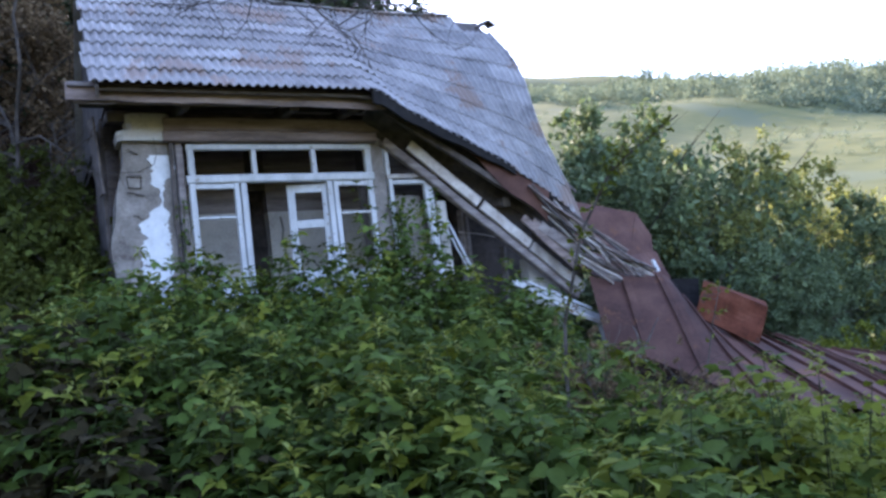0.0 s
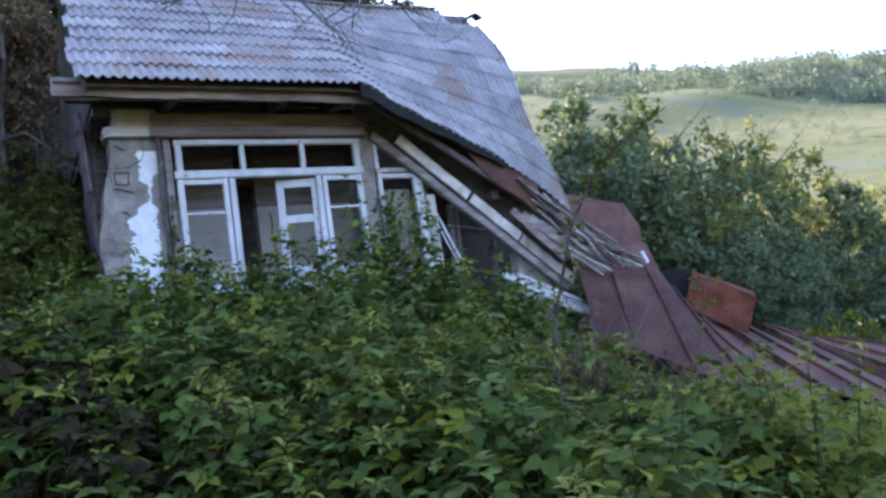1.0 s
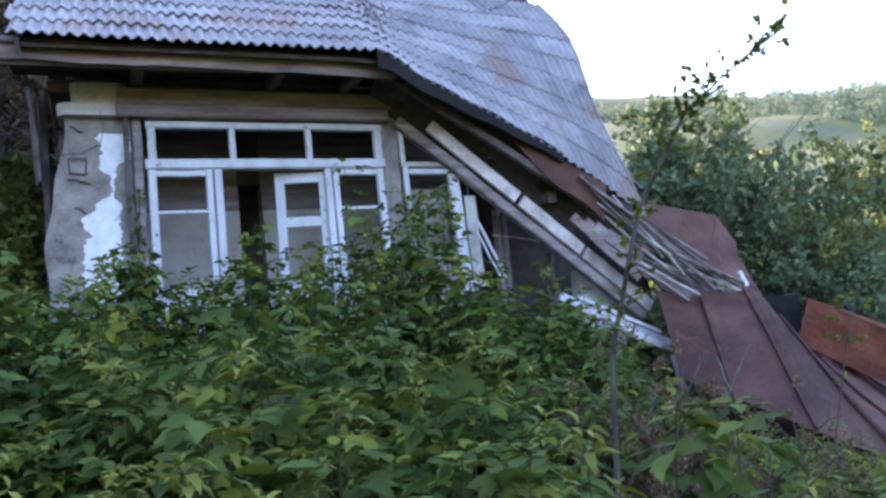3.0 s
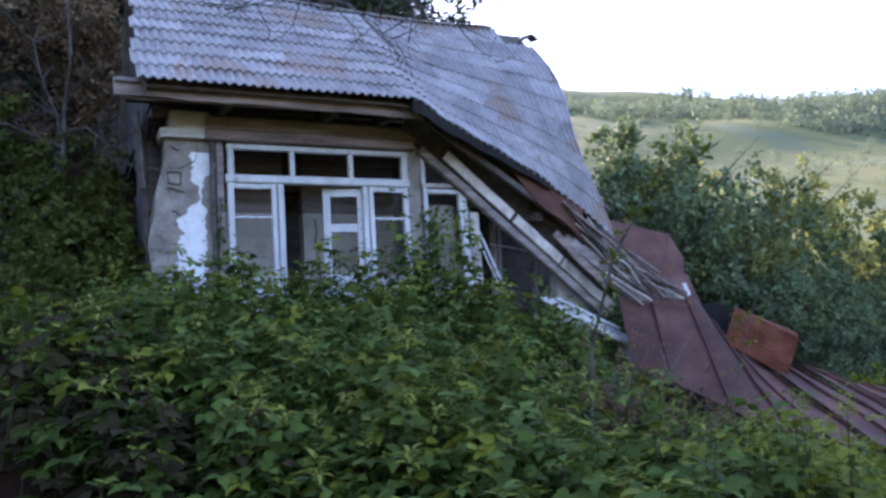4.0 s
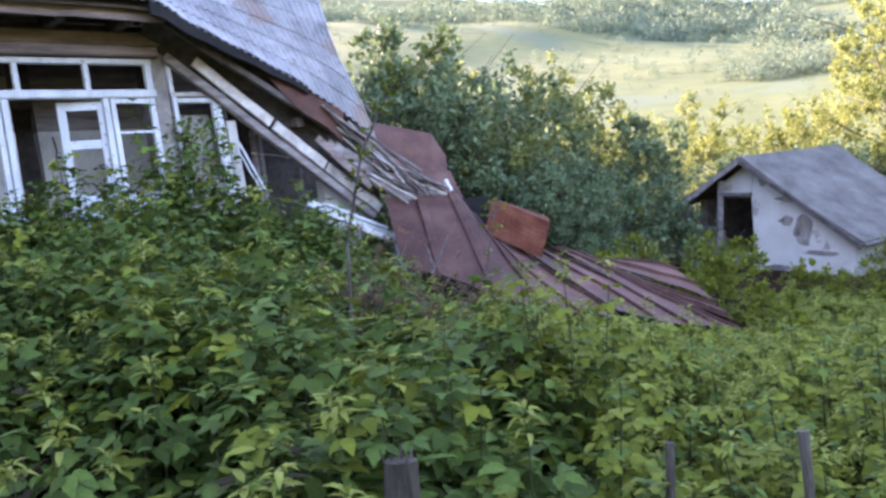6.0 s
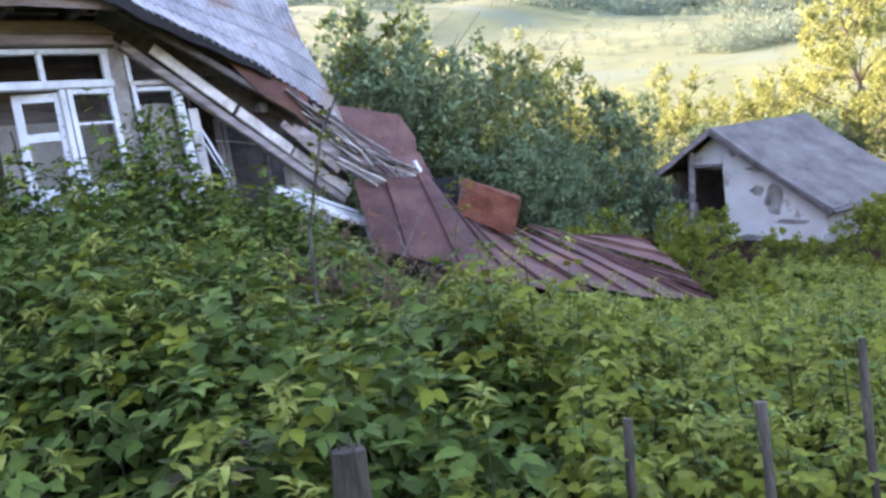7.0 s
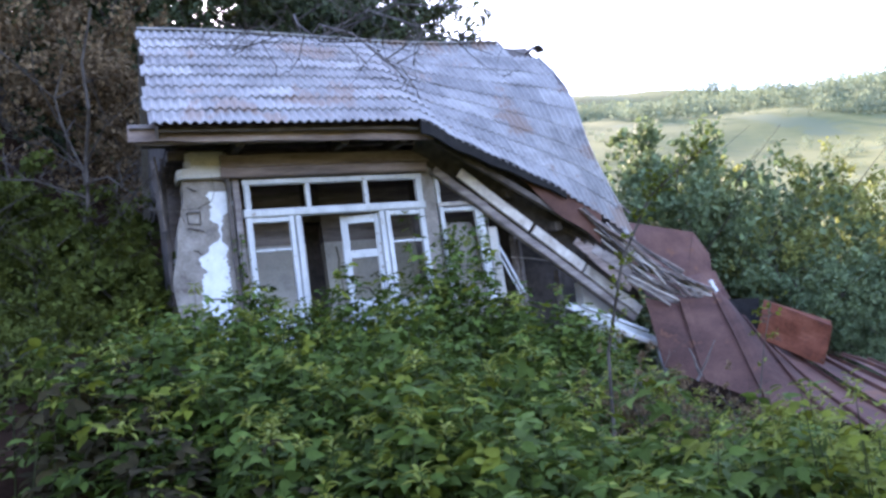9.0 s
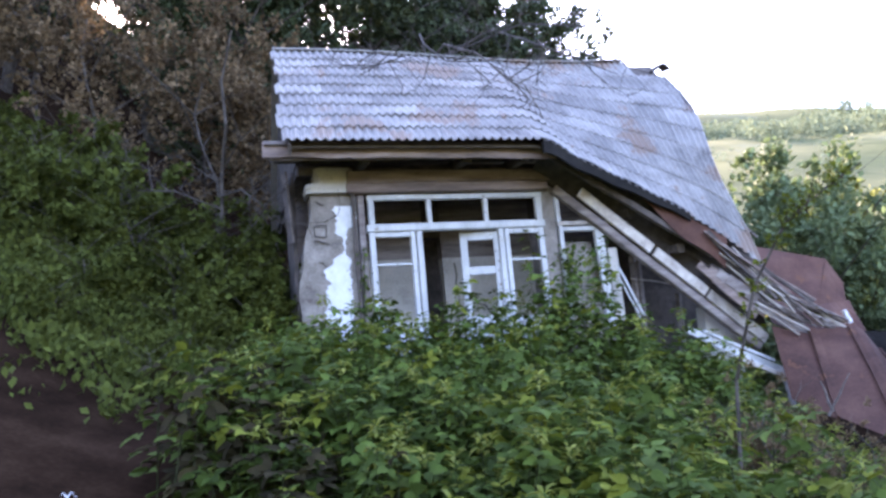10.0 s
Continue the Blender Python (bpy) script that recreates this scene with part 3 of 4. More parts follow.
for i in range(10):
    p = Vector((5.25 + 0.09 * i, -0.45 - 0.03 * i, 3.15 - 0.07 * i + random.uniform(-0.08, 0.08)))
    part("lath", bar(p, Vector((6.3 + random.uniform(-0.15, 0.22), -0.75 + random.uniform(-0.1, 0.1), 2.32 + random.uniform(-0.14, 0.16))), 0.035, 0.022, 5, 0.014), random.choice([M_WOOD_L, M_WOOD, M_WOOD, M_BEAM]), house)
for i in range(5):
    p = Vector((5.2 + 0.05 * i, -0.5, 2.74 + 0.05 * i))
    part("lath", bar(p, p + Vector((random.uniform(0.55, 0.8), -0.12, random.uniform(-0.5, -0.34))), 0.035, 0.022, 4, 0.012), random.choice([M_WOOD_L, M_WOOD]), house)
# loose stick poking out past the roof's torn side
part("lath", bar((5.3, 0.25, 4.5), (5.95, 0.2, 3.85), 0.03, 0.03, 4, 0.01), M_WOOD, house)
part("white_lump", bar((6.44, -0.74, 2.58), (6.5, -0.76, 2.4), 0.055, 0.05, 4, 0.014), M_WHITE, house)

# boards fallen at the foot of the house
fallen = thing("fallen_frame", "white-painted window frame fallen into the brambles", "window frame", HOUSE)
part("stile", bar((4.3, -0.2, 2.5), (5.66, -0.3, 1.82), 0.05, 0.1, 6, 0.004), M_PAINT, fallen)
part("stile", bar((4.4, -0.32, 2.36), (5.6, -0.42, 1.74), 0.05, 0.05, 6, 0.004), M_PAINT, fallen)
part("stile", bar((4.5, -0.26, 2.47), (5.5, -0.34, 1.98), 0.03, 0.04, 5, 0.006), M_PAINT, fallen)
part("stile", bar((4.9, -0.4, 2.06), (5.72, -0.5, 1.66), 0.04, 0.06, 5, 0.006), M_WOOD_L, fallen)
part("rail", bar((4.72, -0.22, 2.36), (4.78, -0.34, 2.2), 0.04, 0.04, 2), M_PAINT, fallen)
part("rail", bar((5.28, -0.36, 1.85), (5.62, -0.4, 1.82), 0.05, 0.05, 2), M_PAINT, fallen)
part("rail", bar((5.55, -0.38, 1.86), (5.64, -0.42, 1.3), 0.05, 0.06, 3, 0.003), M_PAINT, fallen)

# ---- slid brown metal roofing, strip by strip with folded seams ----
metal = thing("metal_roofing", "brown painted seamed metal roofing slid down onto the brambles", "metal roofing")
TOP = [(2.13, 12.04, 2.46), (2.71, 12.08, 2.3), (3.24, 12.0, 2.3), (3.56, 11.75, 1.64), (4.3, 11.78, 1.36), (4.74, 11.8, 1.18), (5.1, 11.85, 1.08), (5.7, 11.95, 0.95)]
BOT = [(2.1, 11.26, 1.44), (2.6, 10.75, 1.17), (3.25, 10.2, 0.82), (4.06, 9.8, 0.44), (5.2, 9.75, 0.12), (6.5, 10.2, -0.16), (6.6, 10.9, 0.04), (6.5, 11.7, 0.6)]


def line(ps, u):
    k = u * (len(ps) - 1)
    i = min(int(k), len(ps) - 2)
    return Vector(ps[i]).lerp(Vector(ps[i + 1]), k - i)


EDGES = [0, 0.12, 0.25, 0.36, 0.43, 0.49, 0.55, 0.61, 0.67, 0.73, 0.79, 0.86, 0.93, 1.0]
for n, (a, b) in enumerate(zip(EDGES, EDGES[1:])):
    def f(u, v):
        p = line(TOP, a + (b - a) * u).lerp(line(BOT, a + (b - a) * u), v)
        p.z += 0.05 * math.sin(3.1 * v + n) + 0.03 * noise.noise((p.x * 2, p.y * 2, n)) + 0.03 * (n % 2) - 0.04 * u
        return p
    s = part("panel", slab(f, 5, 12, 0.006), M_BROWN, metal)
    p = [f(1.0, t / 8) + Vector((0, 0, 0.02)) for t in range(9)]
    bmx = bmesh.new()
    for q0, q1 in zip(p, p[1:]):
        bar(q0, q1, 0.026, 0.07, 1, bm=bmx)
    part("seam", bmx, M_BROWN, metal)
def quad(a, b, c, d, crumple):
    a, b, c, d = map(Vector, (a, b, c, d))
    return lambda u, v: a.lerp(b, u).lerp(d.lerp(c, u), v) + Vector((0, -1, 0.3)) * crumple * math.sin(u * 5 + v * 3) * math.sin(math.pi * v)


upper = thing("bent_sheet", "bent brown metal sheet hanging from the broken roof", "metal sheet")
part("panel", slab(quad((2.3, 13.85, 3.9), (3.4, 13.85, 3.54), (3.0, 13.1, 2.7), (2.2, 13.1, 3.1), 0.04), 12, 12, 0.008), M_BROWN, upper)
part("panel", slab(quad((3.4, 13.85, 3.54), (3.54, 13.6, 3.1), (3.42, 13.2, 2.6), (3.0, 13.1, 2.7), 0.02), 5, 6, 0.008), M_BROWN, upper)
part("panel", slab(quad((2.0, 13.0, 3.1), (2.95, 13.15, 2.65), (3.1, 12.5, 2.1), (2.2, 12.3, 2.5), 0.1), 10, 10, 0.008), M_BROWN, upper)
part("panel", slab(quad((3.03, 13.1, 2.76), (3.5, 13.3, 2.8), (3.5, 12.3, 1.95), (3.05, 12.3, 2.05), 0.06), 6, 6, 0.008), M_BROWN, upper)

tank = thing("rusty_tank", "crumpled orange-rusted sheet metal tank on the fallen roofing", "metal tank")
part("front", slab(quad((3.69, 11.72, 2.15), (4.44, 11.5, 1.66), (4.15, 11.3, 1.17), (3.42, 11.5, 1.68), 0.05), 10, 8, 0.012), M_RUST, tank)
part("side", slab(quad((4.44, 11.5, 1.66), (4.58, 11.9, 1.74), (4.3, 11.8, 1.2), (4.15, 11.3, 1.17), 0.01), 4, 6, 0.012), M_RUST, tank)
part("top", slab(quad((3.69, 11.72, 2.15), (3.82, 12.15, 2.18), (4.58, 11.9, 1.74), (4.44, 11.5, 1.66), 0.01), 4, 6, 0.012), M_RUST, tank)
# dark sheet standing in for the shadow between bent sheet and tank
part("shade_sheet", slab(quad((3.1, 12.35, 2.3), (3.75, 12.1, 2.22), (3.6, 11.9, 1.6), (3.2, 12.1, 1.8), 0.05), 5, 5, 0.012), M_DARK, tank)

splinter = thing("split_board", "pale splintered board sticking out of the brambles", "board")
part("board", bar((2.35, 10.5, 1.25), (2.62, 10.35, 1.72), 0.05, 0.025, 4, 0.01, taper=0.3), M_WOOD, splinter)
part("splinter", bar((2.4, 10.48, 1.3), (2.3, 10.4, 1.66), 0.035, 0.02, 3, 0.01, taper=0.3), M_WOOD, splinter)

# ---- the shed lower down: x along the ridge, y along the gable ----
SHED = Matrix.Translation((10.45, 12.7, 0.1)) @ Matrix.Rotation(radians(9), 4, Vector((10.4, 12.7, 0)).normalized()) @ Matrix.Rotation(radians(22), 4, "Z")
shed = thing("shed", "small leaning whitewashed clay shed with peeling walls and a grey roof", "shed", SHED)
AP, APZ, EY, EZ, FY, FZ, LN, RISE = 2.2, 1.95, -0.3, 0.35, 3.72, 0.98, 3.1, 0.075


def prism(prof, x0, x1):
    """A wall in the gable plane from its outline (y, z)."""
    g = bmesh.new()
    a = [g.verts.new((x0, y, z)) for y, z in prof]
    b = [g.verts.new((x1, y, z)) for y, z in prof]
    g.faces.new(a)
    g.faces.new(b[::-1])
    n = len(prof)
    for i in range(n):
        g.faces.new((a[i], b[i], b[(i + 1) % n], a[(i + 1) % n]))
    return g


GABLE = [(-0.06, -1.3), (-0.06, 0.42), (0.5, 0.78), (1.2, 1.23), (2.0, 1.75), (2.1, 1.3), (2.02, 0.2), (1.98, -1.2)]
part("wall", prism(GABLE, 0.0, 0.28), M_SHEDWALL, shed, "peeling whitewashed gable wall")
part("wall", prism([(2.13, 1.25), (2.06, 1.72), (2.2, 1.84), (2.78, 1.46), (2.78, 1.25)], 0.02, 0.26), M_SHEDWALL, shed)
part("wall", prism([(2.86, -1.2), (2.86, 0.46), (3.56, 0.48), (3.56, -1.2)], 0.05, 0.25), M_PLASTER, shed, "low grey clay wall under the opening")
part("wall", prism([(2.02, -1.2), (2.03, 0.02), (2.8, 0.04), (2.8, -1.2)], 0.08, 0.22), M_PLASTER, shed)
part("wall", box(0.28, LN, -0.06, 0.18, -1.3, 0.4), M_SHEDWALL, shed)
part("wall", box(0.25, LN, 3.36, 3.54, -1.2, 1.1), M_WOOD_D, shed)
part("wall", prism([(0.1, -1.2), (0.1, 0.45), (2.2, 1.85), (3.5, 1.0), (3.5, -1.2)], LN - 0.2, LN - 0.02), M_WOOD_D, shed)
part("post", bar((-0.02, 2.83, -1.2), (-0.04, 2.8, 1.5), 0.11, 0.11, 6, 0.01), M_WOOD, shed)
part("post", bar((-0.02, 3.56, -1.2), (-0.04, 3.64, 0.92), 0.08, 0.08, 6, 0.012), M_WOOD, shed)
part("lintel", bar((0.0, 2.08, 1.22), (0.0, 2.8, 1.21), 0.1, 0.07, 3, 0.005), M_WOOD, shed)
part("sill", bar((0.0, 2.86, 0.5), (0.0, 3.58, 0.52), 0.2, 0.05, 3, 0.005), M_WOOD, shed)
# patches where the limewash fell off the clay
for y0, z0, ry, rz in [(0.98, 0.52, 0.2, 0.3), (1.32, 0.7, 0.16, 0.1), (1.25, 1.13, 0.3, 0.07), (0.62, 0.12, 0.34, 0.05), (1.5, -0.22, 0.3, 0.07), (1.84, 1.5, 0.1, 0.12)]:
    g = bmesh.new()
    rim = [(y0 + ry * math.cos(q) * (1 + 0.45 * noise.noise((q, y0, 2.0)) + 0.25 * noise.noise((q * 3, z0, 5.0))), z0 + rz * math.sin(q) * (1 + 0.45 * noise.noise((q, z0, 7.0)))) for q in [k * 2 * math.pi / 28 for k in range(28)]]
    front = [g.verts.new((-0.006, y, z)) for y, z in rim]
    back = [g.verts.new((0.01, y, z)) for y, z in rim]
    g.faces.new(front)
    for k in range(28):
        g.faces.new((front[k], back[k], back[(k + 1) % 28], front[(k + 1) % 28]))
    part("bare_patch", g, M_PLASTER, shed, "bare brown clay patch")


def shed_roof(w, t, y1, z1):
    """w along the ridge, t from the ridge down to the eave at y1, z1."""
    x = -0.26 + (LN + 0.4) * w
    return Vector((x, AP + (y1 - AP) * t, APZ + RISE * x + (z1 - APZ) * t - 0.05 * math.sin(t * 3) + 0.025 * math.sin(w * 5 + 1) * t))


front_roof = part("roof", slab(lambda u, v: shed_roof(u, v, EY, EZ), 8, 6, 0.05), M_SHEDROOF, shed, "grey weathered roof slope")
part("roof", slab(lambda u, v: shed_roof(1 - u, v, FY, FZ), 4, 4, 0.05), M_SHEDROOF, shed)
for k in range(3):
    for i in range(4):
        def f(u, v):
            p = shed_roof((i + u * 1.04) / 4, (k + v * 1.05) / 3, EY - 0.04, EZ - 0.03)
            p.z += 0.022 + 0.02 * (v - 0.5) + 0.008 * (i % 2)
            return p
        part("sheet", slab(f, 5, 3, 0.012), M_SHEDROOF, front_roof)
part("barge_board", bar(shed_roof(0, 0, EY, EZ) + Vector((-0.03, 0, -0.05)), shed_roof(0, 1, EY, EZ) + Vector((-0.03, 0, -0.05)), 0.03, 0.09, 6, 0.008), M_WOOD_D, shed)
part("barge_board", bar(shed_roof(0, 0, FY, FZ) + Vector((-0.02, 0, -0.05)), shed_roof(0, 1, FY, FZ) + Vector((-0.02, 0, -0.05)), 0.03, 0.09, 6, 0.008), M_WOOD, shed)

# ---- fence posts near the path ----
def fence_post(x, y, top, r, lean, worn):
    z = ground_z(x, y)
    t = thing("fence_post", "weathered split wooden fence post with a frayed top" if worn else "thin grey wooden fence stake", "fence post", Matrix.Translation((x, y, z)), group="fence posts")
    h = top - z
    pts = [(lean * k / 6 + random.uniform(-1, 1) * r * 0.3, random.uniform(-1, 1) * r * 0.3, -0.15 + (h + 0.15) * k / 6) for k in range(7)]
    part("post", tube(pts, [r * random.uniform(0.8, 1.15) for _ in pts], 9), M_POST, t)
    if worn:
        for i in range(9):
            a = i * 0.7
            p = Vector((lean + r * 0.7 * math.cos(a), r * 0.7 * math.sin(a), h - 0.03))
            part("splinter", bar(p, p + Vector((random.uniform(-0.02, 0.02), random.uniform(-0.02, 0.02), random.uniform(0.03, 0.08))), 0.014, 0.01, 2, 0.003, taper=0.4), M_POST, t)


random.seed(9)
fence_post(0.55, 2.51, 0.97, 0.055, 0.0, True)
fence_post(1.47, 2.81, 0.74, 0.02, 0.15, False)
fence_post(1.9, 2.58, 0.74, 0.021, 0.15, False)
fence_post(2.71, 3.01, 0.75, 0.02, 0.15, False)
fence_post(-1.02, 2.5, 1.32, 0.035, 0.0, True)


# ---- raspberry thicket ----
def thick_h(x, y):
    h = 0.95 + 0.75 * math.exp(-((x + 0.1) / 0.9) ** 2 - ((y - 9.0) / 1.0) ** 2)
    h += 0.1 * math.exp(-((x + 1.4) / 1.2) ** 2 - ((y - 8.3) / 1.0) ** 2)
    h -= 0.45 * smooth(x, 1.6, 4.2) * smooth(y, 4.5, 8.5) + 0.1 * smooth(x, 3, 6)
    h -= 0.25 * smooth(x, -2.2, -3.6) + 0.3 * smooth(x, 0.9, 1.8) * smooth(y, 7, 8.5)
    h -= 0.42 * smooth(x, 1.2, 2.4) * smooth(y, 6.5, 8.6)
    h += 0.25 * math.exp(-((x + 2.3) / 0.9) ** 2 - ((y - 8.7) / 0.6) ** 2)
    h -= 0.62 * math.exp(-((x - 3.4) / 1.4) ** 2 - ((y - 8.2) / 2.0) ** 2)
    h -= 0.25 * smooth(x, 0.3, -0.9) * smooth(y, 5.2, 3.6)
    h += 0.12 * math.exp(-((x + 0.9) / 1.3) ** 2 - ((y - 8.9) / 0.6) ** 2)
    h -= 0.55 * math.exp(-((x - 1.15) / 0.55) ** 2 - ((y - 6.2) / 1.2) ** 2)
    h -= 0.32 * math.exp(-((x - 2.6) / 0.8) ** 2 - ((y - 8.0) / 1.6) ** 2)
    h = max(0.2, h)
    return h * (1 + 0.5 * noise.noise((x * 1.0, y * 1.0, 9)) + 0.42 * noise.noise((x * 1.9, y * 1.9, 3)))


def cane_leaves(rng, x, y, g, h, lean, lsize, yellow):
    """Leaves of one cane: three-fold leaves up the stem, larger below, and sometimes a star of pale young leaves on top."""
    B, D, N, S, K = [], [], [], [], []
    nodes = int(9 + 8 * h)
    ang = rng.uniform(0, 6.3)
    for k in range(nodes):
        f = 0.2 + 0.78 * (k + 0.5) / nodes
        c = np.array([x + lean[0] * f * h, y + lean[1] * f * h, g + h * f])
        ang += 2.4 + rng.normal(0, 0.3)
        out = np.array([math.cos(ang), math.sin(ang), 0.0])
        p = c + out * rng.uniform(0.06, 0.2) * (1.2 - 0.65 * f) + np.array([0, 0, rng.uniform(0.0, 0.06)])
        sz = lsize * rng.uniform(0.75, 1.2) * (1.3 - 0.45 * f)
        fwd = out + np.array([0, 0, rng.uniform(-0.75, 0.3)])
        upv = np.array([0, -0.15, 1.0]) + out * 0.3 + rng.normal(0, 0.3, 3)
        side = np.cross(fwd, upv)
        side /= np.linalg.norm(side)
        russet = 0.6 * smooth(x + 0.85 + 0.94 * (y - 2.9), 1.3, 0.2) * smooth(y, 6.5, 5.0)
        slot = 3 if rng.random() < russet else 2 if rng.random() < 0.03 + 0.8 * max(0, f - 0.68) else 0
        for q, s in ((0, 1.0), (1, 0.8), (-1, 0.8)):
            B.append(p + side * 0.012 * q)
            D.append(fwd * (0.4 if q else 1) + side * q * 0.95 + np.array([0, 0, rng.normal(0, 0.12)]))
            N.append(upv + rng.normal(0, 0.18, 3))
            S.append(sz * s)
            K.append(slot)
    star = rng.random() < yellow
    top = np.array([x + lean[0] * h, y + lean[1] * h, g + h + (rng.uniform(0.06, 0.2) if star else 0)])
    for k in range(16 if star else 6):
        a = k * 2.4 + rng.uniform(-0.3, 0.3)
        out = np.array([math.cos(a), math.sin(a), rng.uniform(-0.55, 1.0) if star else rng.uniform(-0.2, 0.6)])
        B.append(top + np.array([0, 0, -0.006 * k]) + out * 0.012)
        D.append(out)
        N.append(np.array([0, 0, 1.0]) - out * 0.3 + rng.normal(0, 0.15, 3))
        S.append(lsize * (rng.uniform(0.38, 0.7) if star else rng.uniform(0.45, 0.65)))
        K.append(1 if star else 2 if k % 2 else 0)
    return B, D, N, S, K


def cane_stem(bm, x, y, g, h, lean):
    tube([(x, y, g - 0.05), (x + lean[0] * h * 0.5, y + lean[1] * h * 0.5, g + h * 0.5), (x + lean[0] * h, y + lean[1] * h, g + h)], [0.006, 0.005, 0.002], 4, bm)


def thicket(name, label, n, inside, mats, lsize, seed, yellow, single, tv, tf):
    """Many canes in one mesh; those of the near strip are plants of their own."""
    rng = np.random.default_rng(seed)
    arr = [[], [], [], [], []]
    stems, made = 0, 0
    bm = bmesh.new()
    while stems < n:
        x, y = rng.uniform(-4.2, 9.5), rng.uniform(2.5, 11.2)
        if not inside(x, y):
            continue
        if x < 0.0 and y < 4.3 and rng.random() < 0.76:
            continue
        stems += 1
        shoot = rng.random()
        g, h = ground_z(x, y), thick_h(x, y) * (rng.uniform(0.6, 1.0) if shoot < 0.86 else rng.uniform(1.0, 1.05 if x > 0.22 * y and y > 4.2 else 1.18 if y > 6.5 else 1.35))
        lean = rng.normal(0, 0.1, 2)
        got = cane_leaves(rng, x, y, g, h, lean, lsize * (1.0 + 0.12 * smooth(y, 5.5, 3.5)), yellow)
        if y < 5.2 and made < single and rng.random() < 0.5:
            made += 1
            m = Matrix.Translation((x, y, g))
            t = thing("raspberry_plant", "leafy green raspberry cane with pale yellow-green young tip", "raspberry plant", m, group="raspberry plants along the fence")
            sb = bmesh.new()
            cane_stem(sb, 0, 0, 0, h, lean)
            part("stem", sb, M_STEM, t)
            B, D, N, S, K = map(np.array, got)
            B = B - np.array([x, y, g])
            for nm, sel, v, f in (("leaves", K != 1, tv, tf), ("young_tip", K == 1, TIP_V, LEAF_F)):
                if sel.any():
                    o = new(nm, leaf_mesh(nm, B[sel], D[sel], N[sel], S[sel], K[sel], mats, v, f))
                    o.parent = t
            continue
        for a, b in zip(arr, got):
            a.extend(b)
        cane_stem(bm, x, y, g, h, lean)
    B, D, N, S, K = map(np.array, arr)
    old, tip = K != 1, K == 1
    ob = tagged(new(name, leaf_mesh(name, B[old], D[old], N[old], S[old], K[old], mats, tv, tf)), label, "brambles", kind="stuff")
    new("young_tips", leaf_mesh("young_tips", B[tip], D[tip], N[tip], S[tip], K[tip], mats, TIP_V, LEAF_F)).parent = ob
    part("canes", bm, M_STEM, ob)


def house_xy(x, y):
    d = HOUSE.inverted() @ Vector((x, y, 0))
    return d.x, d.y


def free(x, y):
    s, v = house_xy(x, y)
    if v > -0.3 and -1.2 < s < 6.6:
        return False
    if 2.0 < x < 6.6 and y > 11.6:
        return False
    if v > -1.0 and s > 4.6:
        return False
    # not under the slid metal
    if x > 2.1 and y > 10.9 - 0.75 * (x - 2.1) - 0.2 and y > 9.1 and x < 6.6:
        return False
    if y > 10.2 and x > 3:
        return x > 6.3
    return True


def rasp_bed(x, y):
    """The bed of raspberry canes between the fence and the house."""
    return free(x, y) and -3.5 + 0.5 * math.sin(y * 1.3) < x < min(2.9, 0.4 * y) + 0.2 * math.sin(y * 3) and y > 2.7 + 0.35 * max(0, -x - 0.6) and (x > -0.85 - 0.94 * (y - 2.9) or RNG.random() < 0.1)


RASP = [M_LEAF, M_YOUNG, M_LEAF2, M_RUSSET]
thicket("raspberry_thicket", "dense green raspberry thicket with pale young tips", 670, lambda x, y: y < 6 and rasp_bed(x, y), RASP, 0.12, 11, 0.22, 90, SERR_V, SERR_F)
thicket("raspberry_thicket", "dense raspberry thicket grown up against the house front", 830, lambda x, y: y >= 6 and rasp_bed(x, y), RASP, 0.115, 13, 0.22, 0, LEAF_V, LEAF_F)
thicket("bramble_thicket", "lush yellow-green bramble thicket beside the fallen roofing", 1650, lambda x, y: free(x, y) and x >= min(2.4, 0.34 * y) + 0.3 * math.sin(y * 2) and y > 2.8 + 0.1 * x, [M_LEAF2, M_YOUNG, M_LEAF, M_RUSSET], 0.088, 12, 0.35, 50, LEAF_V, LEAF_F)


# ---- vines climbing the house front ----
def vine(pts, n, spread, size, mt, seed):
    rng = np.random.default_rng(seed)
    ws = [HOUSE @ Vector(p) for p in pts]
    t = thing("vine", "thin leafy vine climbing the house front", "vine")
    part("stem", tube(ws, [0.007] * len(ws), 4), M_STEM, t)
    P = []
    for _ in range(n):
        k = rng.uniform(0, len(ws) - 1)
        j = min(int(k), len(ws) - 2)
        P.append(np.array(ws[j].lerp(ws[j + 1], k - j)) + rng.normal(0, spread, 3) * np.array([1, 0.5, 1]))
    P = np.array(P)
    D = rng.normal(0, 0.7, (n, 3)) + np.array([0.2, -0.4, -0.2])
    o = new("leaves", leaf_mesh("leaves", P, D, rng.normal(0, 0.4, (n, 3)) + np.array([0.3, -0.7, 0.6]), rng.uniform(0.6, 1.3, n) * size, np.zeros(n, int), [mt]))
    o.parent = t


vine([(-0.22, -0.12, 1.8), (-0.2, -0.1, 2.7), (-0.15, -0.08, 3.3), (-0.12, -0.08, 3.85)], 120, 0.05, 0.06, M_LEAF, 91)
vine([(2.5, -0.25, 2.3), (2.62, -0.2, 2.9), (2.7, -0.12, 3.4), (2.78, -0.1, 3.75)], 300, 0.09, 0.075, M_LEAF, 92)
vine([(2.1, -0.3, 2.2), (2.2, -0.25, 2.7), (2.4, -0.2, 3.1)], 260, 0.12, 0.08, M_LEAF, 93)


